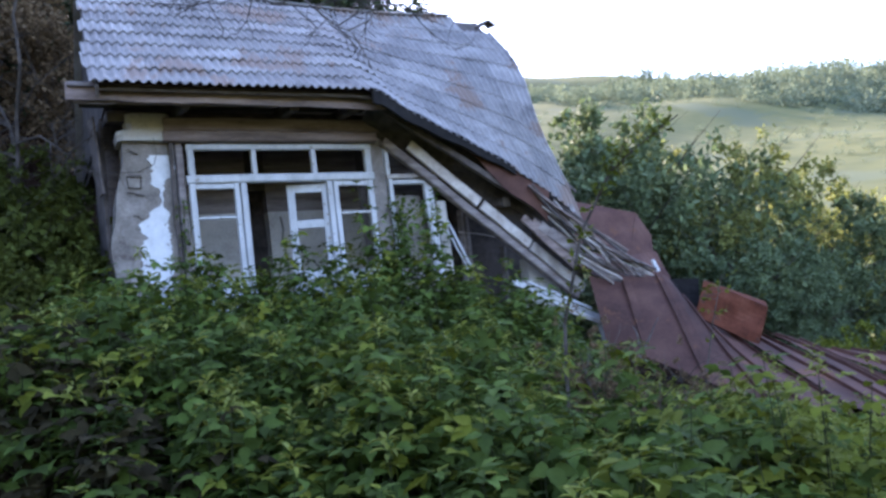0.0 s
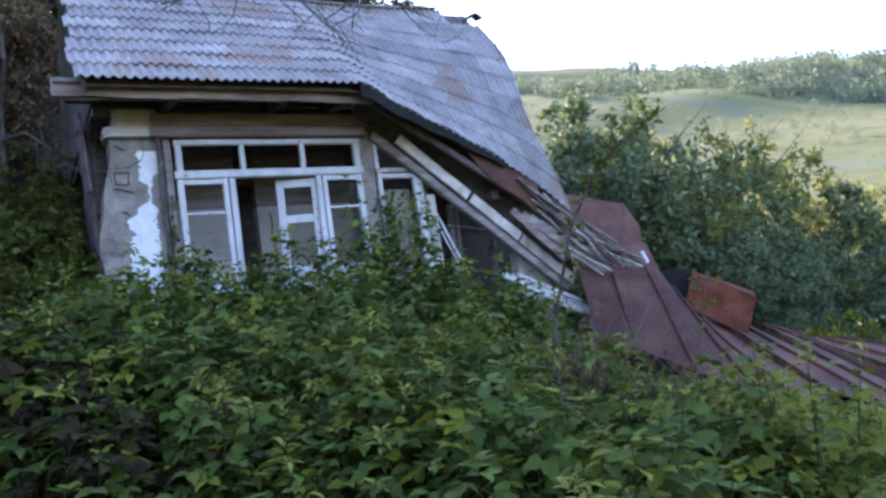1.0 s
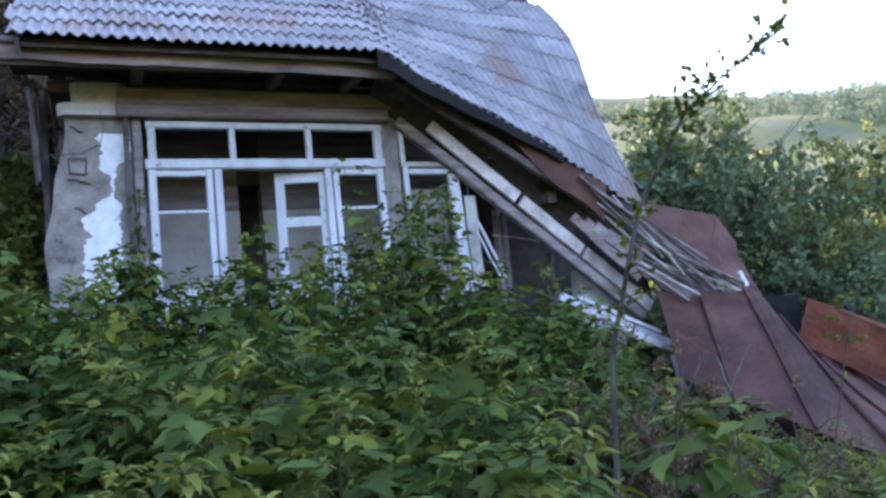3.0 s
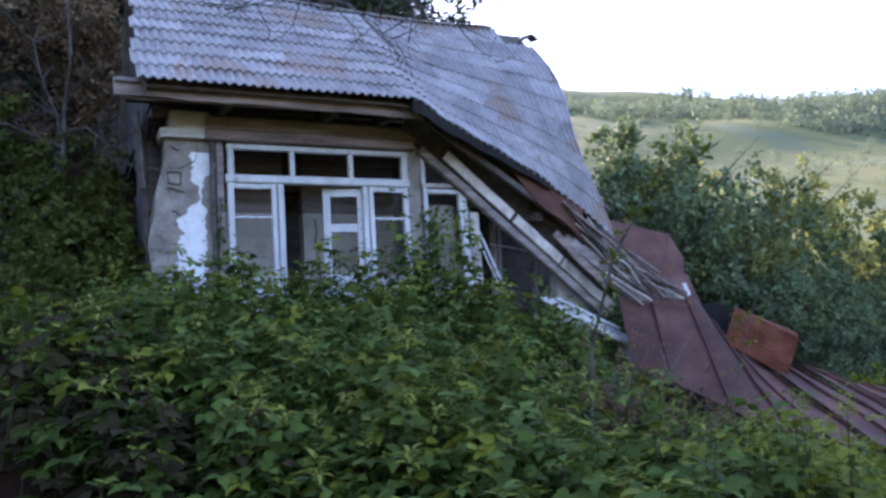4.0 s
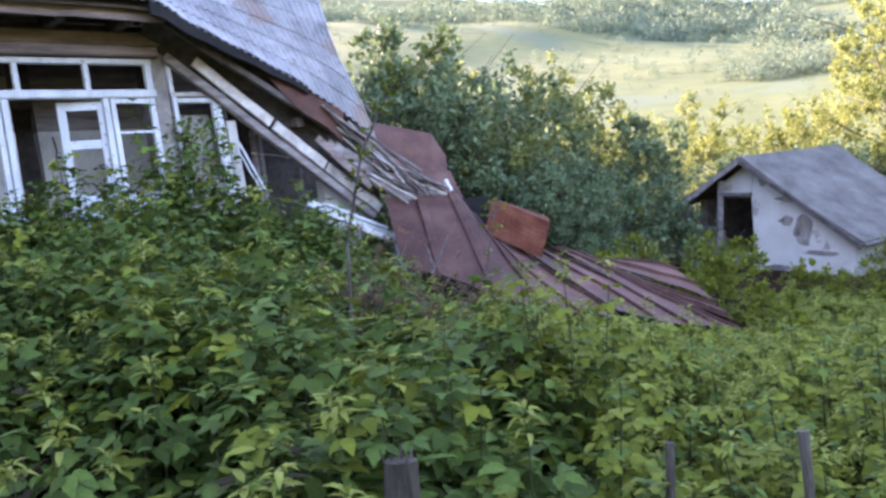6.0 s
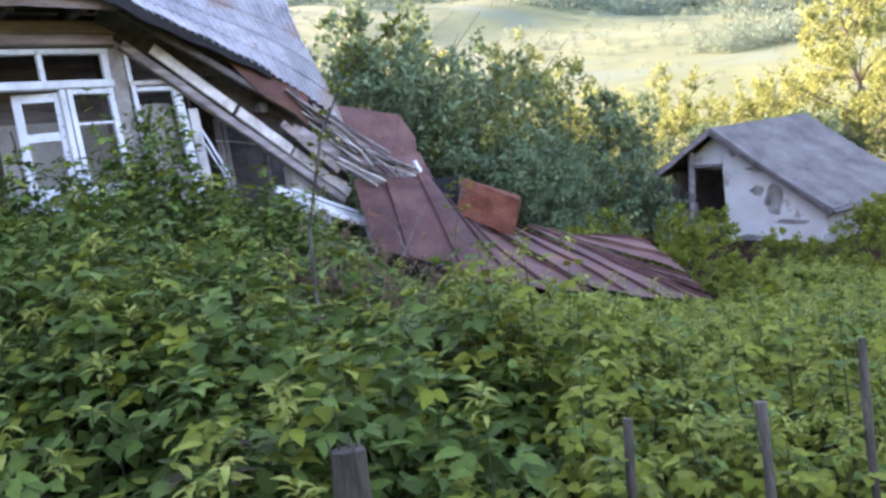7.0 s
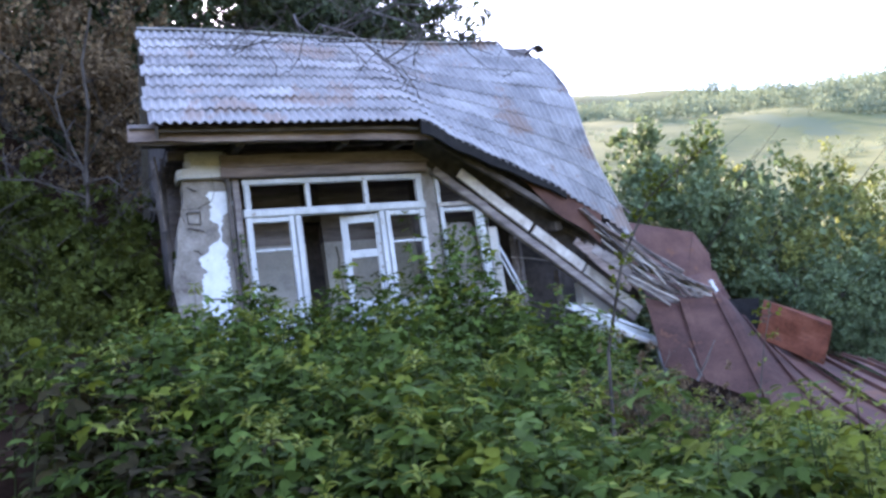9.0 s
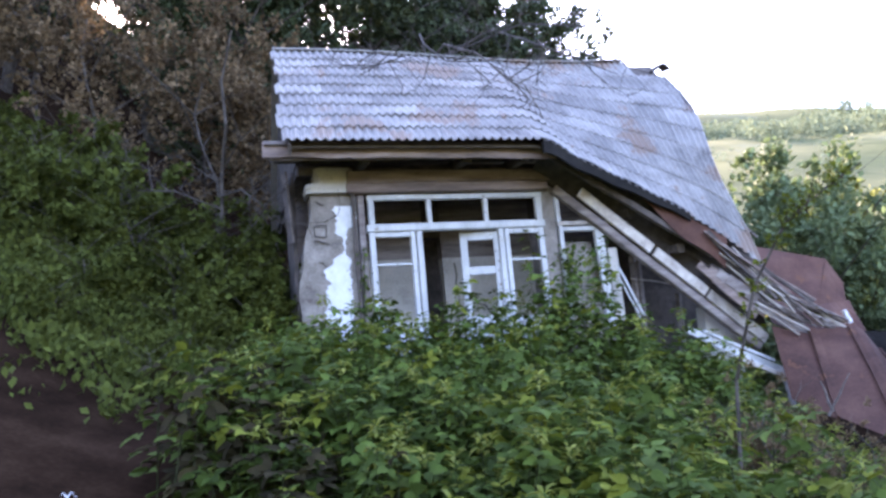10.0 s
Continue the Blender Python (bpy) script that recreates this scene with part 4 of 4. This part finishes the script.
# ---- grass and weeds on the bank ----
def scatter_weeds(name, label, n, area, mt, size, seed, upright):
    rng = np.random.default_rng(seed)
    P = []
    while len(P) < n:
        x, y = rng.uniform(area[0], area[1]), rng.uniform(area[2], area[3])
        s, v = house_xy(x, y)
        if (v > -0.2 and -1.3 < s < 6.8 and v < 5.2) or (x > -3.6 and y < 9):
            continue
        if y < 6.6 + 1.3 * noise.noise((x * 1.7, y * 1.7, 6)) + rng.normal(0, 0.25) and x > -6.4 - 0.5 * (y - 5):
            continue
        hump = 0.5 + 0.5 * noise.noise((x * 0.9, y * 0.9, 4))
        P.append((x, y, ground_z(x, y) + rng.uniform(0, 0.5) * hump))
    P = np.array(P)
    D = rng.normal(0, 0.55, (n, 3))
    D[:, 2] = np.abs(D[:, 2]) * 0.5 + upright
    Nn = rng.normal(0, 0.5, (n, 3)) + np.array([0, -0.5, 0.7])
    me = leaf_mesh(name, P, D, Nn, rng.uniform(0.6, 1.4, n) * size, np.zeros(n, int), [mt], QUAD_V, QUAD_F)
    tagged(new(name, me), label, "weeds", kind="stuff")


scatter_weeds("bank_weeds", "tall nettles and grass on the steep bank beside the house", 95000, (-15, -3.2, 4.5, 15), M_GRASS, 0.085, 21, 0.6)


# ---- shrubs and trees ----
def crown_mesh(name, lumps, n, size, mt, seed):
    """Leaves in many small sprays over the outside of several uneven lumps, with gaps between and a denser heart."""
    rng = np.random.default_rng(seed)
    L = np.array(lumps)
    w = L[:, 3] ** 2
    m = n // 38
    own = rng.choice(len(L), m, p=w / w.sum())
    d = rng.normal(0, 1, (m, 3))
    d /= np.linalg.norm(d, axis=1, keepdims=True)
    rad = L[own, 3] * rng.uniform(0.45, 1.12, m)
    C = L[own, :3] + d * rad[:, None] * np.array([1, 1, 0.9])
    grow = d * 0.7 + np.array([0, 0, 0.75]) + rng.normal(0, 0.35, (m, 3))
    grow /= np.linalg.norm(grow, axis=1, keepdims=True)
    reach = L[own, 3] * rng.uniform(0.22, 0.6, m)
    idx = rng.integers(0, m, n)
    f = rng.random(n)
    P = C[idx] + grow[idx] * (f * reach[idx])[:, None] + rng.normal(0, 1, (n, 3)) * (0.17 * reach[idx] * (1.15 - 0.8 * f) + 0.25 * size)[:, None]
    along = grow[idx] * 0.6 + rng.normal(0, 0.7, (n, 3))
    nor = d[idx] * 0.6 + rng.normal(0, 0.5, (n, 3)) + np.array([0, 0, 0.7])
    return leaf_mesh(name, P, along, nor, rng.uniform(0.6, 1.3, n) * size * (1.1 - 0.3 * f), np.zeros(n, int), [mt], QUAD_V, QUAD_F)


def tree_mesh(h, r, seed, limbs=9, spread=0.8):
    random.seed(seed)
    bm = bmesh.new()
    pts = [(0.04 * h * math.sin(k * 1.3 + seed), 0.03 * h * math.cos(k + seed), -0.2 + h * 0.85 * k / 6) for k in range(7)]
    tube(pts, [r * (1 - 0.8 * k / 6) for k in range(7)], 7, bm)
    for i in range(limbs):
        k = 2 + i % 4
        a = i * 2.4
        p = Vector(pts[k])
        ln = spread * random.uniform(0.5, 1.0)
        q = p + Vector((math.cos(a), math.sin(a), 0.7)) * ln * 0.5
        e = q + Vector((math.cos(a + 0.4), math.sin(a + 0.4), random.uniform(0.1, 0.9))) * ln * 0.6
        tube([p, q, e], [r * 0.35, r * 0.22, r * 0.06], 5, bm)
        e2 = q + Vector((math.cos(a - 0.7), math.sin(a - 0.7), 0.6)) * ln * 0.5
        tube([q, e2], [r * 0.16, r * 0.04], 4, bm)
    return bm


def tree_kind(name, label, category, h, crown_r, base, n, size, mt, seed, r):
    random.seed(seed)
    lumps = []
    for i in range(13):
        a = random.uniform(0, 6.3)
        f = random.random()
        rr = crown_r * random.uniform(0.3, 0.75) * (1 - 0.5 * f)
        lumps.append((math.cos(a) * rr * 1.15, math.sin(a) * rr * 1.15, base + (h - base) * (0.12 + 0.8 * f), crown_r * random.uniform(0.32, 0.5) * (1 - 0.35 * f)))
    t = thing(name, label, category)
    part("trunk", tree_mesh(h, r, seed, 10, crown_r), M_BARK, t)
    c = new("crown", crown_mesh(name, lumps, n, size, mt, seed))
    c.parent = t
    return t


def plant(proto, spots, group):
    first = True
    for x, y, k, turn in spots:
        m = Matrix.Translation((x, y, ground_z(x, y) - 0.1)) @ Matrix.Rotation(turn, 4, "Z")
        if first:
            proto.matrix_world = m
            proto.scale = (k, k, k)
            proto["group"] = group
            first = False
        else:
            o = copy_thing(proto, m)
            o.scale = (k, k, k)


# shrubs across the middle distance
shrub_a = tree_kind("shrub", "bushy green shrub with sunlit top leaves", "shrub", 4.2, 2.2, 0.2, 10500, 0.12, M_BUSH_L, 31, 0.06)
shrub_b = tree_kind("shrub", "rounded green shrub behind the fallen roof", "shrub", 3.4, 2.4, 0.1, 10500, 0.125, M_BUSH, 32, 0.05)
plant(shrub_a, [(5.0, 20.0, 1.28, 0), (4.6, 16.4, 0.8, 1.4), (6.6, 17.6, 1.15, 1), (8.6, 19.4, 1.05, 2), (11.2, 21.5, 1.0, 3), (14.2, 22.5, 0.95, 4), (17.5, 24, 1.05, 5), (21, 27, 1.2, 0.3), (13, 26, 1.1, 1.1)], "shrubs behind the house")
plant(shrub_b, [(4.6, 18.6, 1.5, 0), (3.4, 16.6, 1.15, 2.2), (5.2, 15.4, 0.8, 0), (7.4, 15.9, 0.7, 1.3), (8.4, 17.3, 1.0, 2.6), (6.2, 14.2, 0.5, 4), (10.4, 18.6, 0.7, 5), (13.2, 19.4, 0.8, 0.6), (16.2, 20.4, 0.85, 2), (9.5, 23.5, 1.15, 3.3), (19.5, 21.5, 0.9, 4.4), (6.5, 22.0, 1.4, 1.8), (3.9, 21.5, 1.75, 2.4)], "shrubs behind the house")
near_b = tree_kind("bramble_bush", "low light-green bramble bush beside the metal sheets", "bush", 1.1, 1.0, 0.0, 2600, 0.085, M_LEAF2, 33, 0.02)
nettle = tree_kind("nettle_clump", "dark green nettle clump on the bank beside the house", "weeds", 1.3, 0.8, 0.0, 2400, 0.09, M_GRASS, 37, 0.015)
plant(nettle, [(-4.7, 8.4, 0.8, 0), (-5.4, 9.2, 0.9, 1), (-6.3, 8.6, 0.9, 2), (-5.2, 10.2, 0.8, 3), (-6.9, 9.6, 1.0, 4), (-7.6, 8.4, 0.9, 5), (-6.2, 10.8, 1.0, 0.5), (-8.4, 9.6, 1.0, 1.5), (-4.6, 7.3, 0.6, 2.5), (-5.8, 7.4, 0.7, 3.5), (-7.2, 11.0, 1.1, 4.5), (-4.5, 9.7, 1.0, 0.2), (-5.1, 9.9, 1.25, 1.2), (-5.7, 10.0, 1.35, 2.2), (-6.4, 9.7, 1.4, 3.2), (-7.2, 9.9, 1.5, 4.2), (-4.9, 10.9, 1.3, 5.2), (-5.8, 11.4, 1.5, 0.9), (-8.0, 10.4, 1.6, 1.9), (-8.8, 10.8, 1.6, 2.9), (-6.6, 11.8, 1.5, 3.9), (-7.9, 11.9, 1.6, 5.0)], "nettle clumps on the bank")
plant(near_b, [(6.0, 12.6, 0.95, 0), (7.2, 12.0, 0.85, 1), (7.9, 12.9, 0.9, 2), (7.0, 10.6, 0.6, 3), (6.9, 9.7, 0.42, 1.1), (8.6, 11.4, 0.62, 4), (9.2, 11.0, 0.62, 5), (11.6, 10.6, 0.75, 0.5), (9.4, 10.0, 0.7, 1.5), (11.0, 9.6, 0.7, 2.5), (13.2, 11.8, 0.8, 3.5), (10.7, 11.5, 0.85, 4.1), (11.6, 11.9, 0.9, 5.1), (12.4, 11.4, 0.9, 0.9)], "bramble bushes")
dead_b = tree_kind("dead_bush", "small dry brown bush tangled in the green brambles", "bush", 4.6, 2.2, 0.3, 2600, 0.1, M_DRY, 38, 0.05)
plant(dead_b, [(1.35, 7.3, 0.3, 0), (1.9, 7.0, 0.25, 1), (0.7, 6.9, 0.26, 2), (1.05, 6.6, 0.28, 3.2), (1.5, 6.3, 0.24, 4.4)], "dry bushes")
# tall pale trees at the far side of the shed
tall = tree_kind("tree", "slender sunlit tree with pale yellow-green leaves", "tree", 9.0, 2.6, 0.6, 11000, 0.14, M_BUSH_L, 34, 0.1)
plant(tall, [(19.6, 21.6, 0.8, 0), (18.2, 19.0, 0.5, 2.0), (16.5, 22.5, 0.5, 1.2), (23.5, 25.5, 1.1, 1.7), (25.5, 22.5, 1.0, 3.1), (18.5, 30, 0.75, 4)], "trees beyond the shed")
# the wooded slope that keeps the sun off the house
dark = tree_kind("tree", "dark dense tree on the slope behind the house", "tree", 8.5, 3.2, 0.8, 16000, 0.18, M_DTREE, 35, 0.16)
plant(dark, [(-3.2, 20.5, 0.85, 0), (-2.3, 21.0, 0.8, 1), (-4.4, 22.6, 0.95, 1.9), (-3.0, 24.0, 1.0, 5.1), (-6.0, 20.5, 0.95, 2), (-8.5, 18.5, 1.0, 3), (-5.0, 25, 1.1, 4), (-10.5, 22.5, 1.1, 5), (-8.0, 28, 1.2, 0.7), (-14, 24, 1.2, 1.7), (-17.5, 20, 1.2, 4.7), (-14, 16.5, 1.0, 5.7), (-1.9, 22.4, 0.95, 2.6), (-11.5, 19, 1.1, 0.3), (-16, 22.5, 1.3, 1.3), (-8.6, 22.5, 1.1, 4.3), (-12.5, 25.5, 1.3, 2.3), (0.6, 22.0, 0.5, 3.0)], "dark trees on the slope")
dry = tree_kind("thorn_bush", "brown half-bare thorn bush on the steep bank", "bush", 4.6, 2.2, 0.3, 4200, 0.11, M_DRY, 36, 0.05)
plant(dry, [(-7.0, 13.2, 1.0, 0), (-8.8, 12.2, 1.0, 1), (-6.0, 14.8, 1.1, 2), (-10.5, 13.2, 1.1, 3), (-8.0, 15.2, 1.2, 4), (-10.5, 10.5, 1.0, 5), (-12.2, 12.2, 1.2, 0.4), (-5.6, 16.5, 1.0, 1.4), (-12, 15, 1.2, 2.4)], "thorn bushes")


# ---- woods scattered over the far hills ----
def far_woods():
    rng = np.random.default_rng(51)
    B, S = [], []
    while len(B) < 1750:
        r, az = 75 * (420 / 75) ** rng.random(), rng.uniform(-8, 60)
        x, y = r * math.sin(radians(az)), r * math.cos(radians(az))
        d = noise.noise((x * 0.014, y * 0.016, 8)) + 0.5 * noise.noise((x * 0.04, y * 0.04, 2)) - 0.12 + 0.05 * smooth(r, 210, 300)
        d += 0.34 * smooth(az, 19, 24) * smooth(r, 130, 180) * smooth(az, 44, 36)
        if d < 0.1 and rng.random() > 0.15:
            continue
        B.append((x, y, ground_z(x, y)))
        S.append(rng.uniform(1.2, 3.0) * (0.7 + r / 400) * (1.0 if d > 0.1 else 0.45) * (0.4 + 0.6 * smooth(r, 90, 150)))
    B, S = np.repeat(np.array(B), 90, axis=0), np.repeat(np.array(S), 90)
    n = len(B)
    d = rng.normal(0, 1, (n, 3))
    d /= np.linalg.norm(d, axis=1, keepdims=True)
    P = B + d * S[:, None] * np.array([1, 1, 0.75]) * (rng.random(n) ** 0.4)[:, None] + np.array([0, 0, 0.6]) * S[:, None]
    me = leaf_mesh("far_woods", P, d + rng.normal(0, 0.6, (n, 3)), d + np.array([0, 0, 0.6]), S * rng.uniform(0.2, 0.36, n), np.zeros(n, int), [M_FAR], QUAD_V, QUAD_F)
    tagged(new("far_woods", me), "scrub and woods scattered over distant hillsides", "woods", kind="stuff")


far_woods()


# ---- saplings and bare boughs ----
def sapling(label, pts, r, twigs, leaves, seed):
    rng = np.random.default_rng(seed)
    t = thing("sapling", label, "sapling")
    bm = tube(pts, [r * (1 - 0.75 * i / (len(pts) - 1)) for i in range(len(pts))], 6)
    P, D = [], []
    for i in range(twigs):
        k = rng.uniform(0.35, 1.0) * (len(pts) - 1)
        j = min(int(k), len(pts) - 2)
        p = Vector(pts[j]).lerp(Vector(pts[j + 1]), k - j)
        d = Vector(rng.normal(0, 1, 3))
        d.z = abs(d.z) * 0.6
        e = p + d.normalized() * rng.uniform(0.06, 0.2)
        tube([p, e], [r * 0.25, r * 0.1], 3, bm)
        for _ in range(leaves):
            P.append(p.lerp(e, rng.uniform(0.3, 1.0)))
            D.append(d + Vector(rng.normal(0, 0.7, 3)))
    part("stem", bm, M_BARK, t)
    P, D = np.array(P), np.array(D)
    n = len(P)
    o = new("leaves", leaf_mesh("leaves", P, D, rng.normal(0, 0.5, (n, 3)) + np.array([0, 0, 1]), rng.uniform(0.026, 0.052, n), np.zeros(n, int), [M_LEAF2]))
    o.parent = t


sapling("thin leaning sapling with sparse small leaves", [(0.82, 6.42, 0.3), (0.82, 6.42, 0.98), (0.9, 6.44, 1.75), (1.12, 6.36, 2.44), (1.39, 6.24, 2.87), (1.65, 6.14, 3.05), (1.92, 6.03, 3.2)], 0.018, 75, 6, 61)
sapling("short thin sapling rising from the brambles", [(2.15, 7.26, 0.3), (2.17, 7.26, 1.13), (2.3, 7.24, 1.6), (2.44, 7.2, 2.02)], 0.01, 14, 7, 62)


def bough(pts, r, seed, depth=2):
    rng = np.random.default_rng(seed)
    bm = bmesh.new()
    def grow(pts, r, depth):
        tube(pts, [r * (1 - 0.7 * i / (len(pts) - 1)) for i in range(len(pts))], 4, bm)
        if depth == 0:
            return
        n = 9 if depth == 2 else 5
        for i in range(n):
            k = rng.uniform(0.15, 0.98) * (len(pts) - 1)
            j = min(int(k), len(pts) - 2)
            p = Vector(pts[j]).lerp(Vector(pts[j + 1]), k - j)
            d = (Vector(pts[j + 1]) - Vector(pts[j])).normalized() + Vector(rng.normal(0, 0.75, 3))
            ln = rng.uniform(0.45, 1.0) * (1.0 if depth == 2 else 0.45)
            q = p + d.normalized() * ln * 0.5
            bend = Vector(rng.normal(0, 0.45, 3))
            e = q + (d.normalized() + bend) * ln * 0.3
            tip = e + (d.normalized() + bend * 2.2 + Vector((0.1, 0, 0.15))) * ln * 0.25
            grow([p, q, e, tip], r * 0.55, depth - 1)
    grow([Vector(p) for p in pts], r, depth)
    return bm


bare = thing("bare_tree", "bare grey tree with thin boughs hanging over the roof", "tree")
part("trunk", tube([(-3.6, 16.0, ground_z(-3.6, 16) - 0.3), (-3.4, 15.3, 6.0), (-2.9, 14.4, 8.3)], [0.09, 0.07, 0.05], 7), M_BARK, bare)
for i, pts in enumerate([[(-2.9, 14.4, 8.3), (-2.6, 12.4, 7.95), (-2.2, 10.8, 7.0), (-1.75, 10.1, 6.35), (-1.2, 10.1, 6.25), (-0.8, 10.4, 6.45)],
                         [(-2.9, 14.4, 8.3), (-1.4, 12.6, 7.9), (-0.5, 11.4, 6.9), (0.1, 11.0, 6.35), (0.5, 11.1, 6.15)],
                         [(-2.9, 14.4, 8.3), (-2.2, 12.4, 7.7), (-1.5, 11.2, 6.9), (-1.0, 10.7, 6.2), (-0.5, 10.7, 5.9)],
                         [(-2.9, 14.4, 8.3), (-3.2, 12.0, 7.4), (-2.9, 10.6, 6.7), (-2.3, 10.0, 6.5)],
                         [(-2.9, 14.4, 8.3), (-0.9, 12.8, 8.0), (0.5, 11.6, 7.1), (1.1, 11.3, 6.5), (1.3, 11.4, 6.0)]]):
    part("bough", bough(pts, 0.02, 70 + i), M_WOOD_D, bare)
dead = thing("dead_sapling", "pale dead sapling trunk leaning on the wooded bank", "tree")
part("trunk", tube([(-5.6, 10.9, 4.2), (-5.55, 10.9, 5.6), (-5.3, 10.6, 6.2), (-5.35, 10.6, 6.9), (-5.05, 10.4, 7.6)], [0.03, 0.028, 0.025, 0.022, 0.015], 6), M_BARK, dead)
part("bough", bough([(-5.58, 10.9, 5.2), (-5.0, 10.4, 5.1), (-4.5, 10.0, 4.7), (-4.2, 9.8, 4.65)], 0.02, 80), M_BARK, dead)
part("bough", bough([(-5.58, 10.9, 5.0), (-6.2, 10.6, 5.3), (-6.8, 10.4, 5.35), (-7.6, 10.2, 5.8)], 0.02, 81), M_BARK, dead)

# a scrap of white paper on the bare soil
scrap = thing("paper_scrap", "crumpled scrap of white paper lying on dark soil", "litter")
zc = ground_z(-3.5, 4.63)
part("sheet", slab(lambda u, v: (-3.53 + 0.07 * u, 4.6 + 0.07 * v, zc + 0.03 + 0.02 * math.sin(u * 7 + v * 5)), 4, 4, 0.003), M_WHITE, scrap)
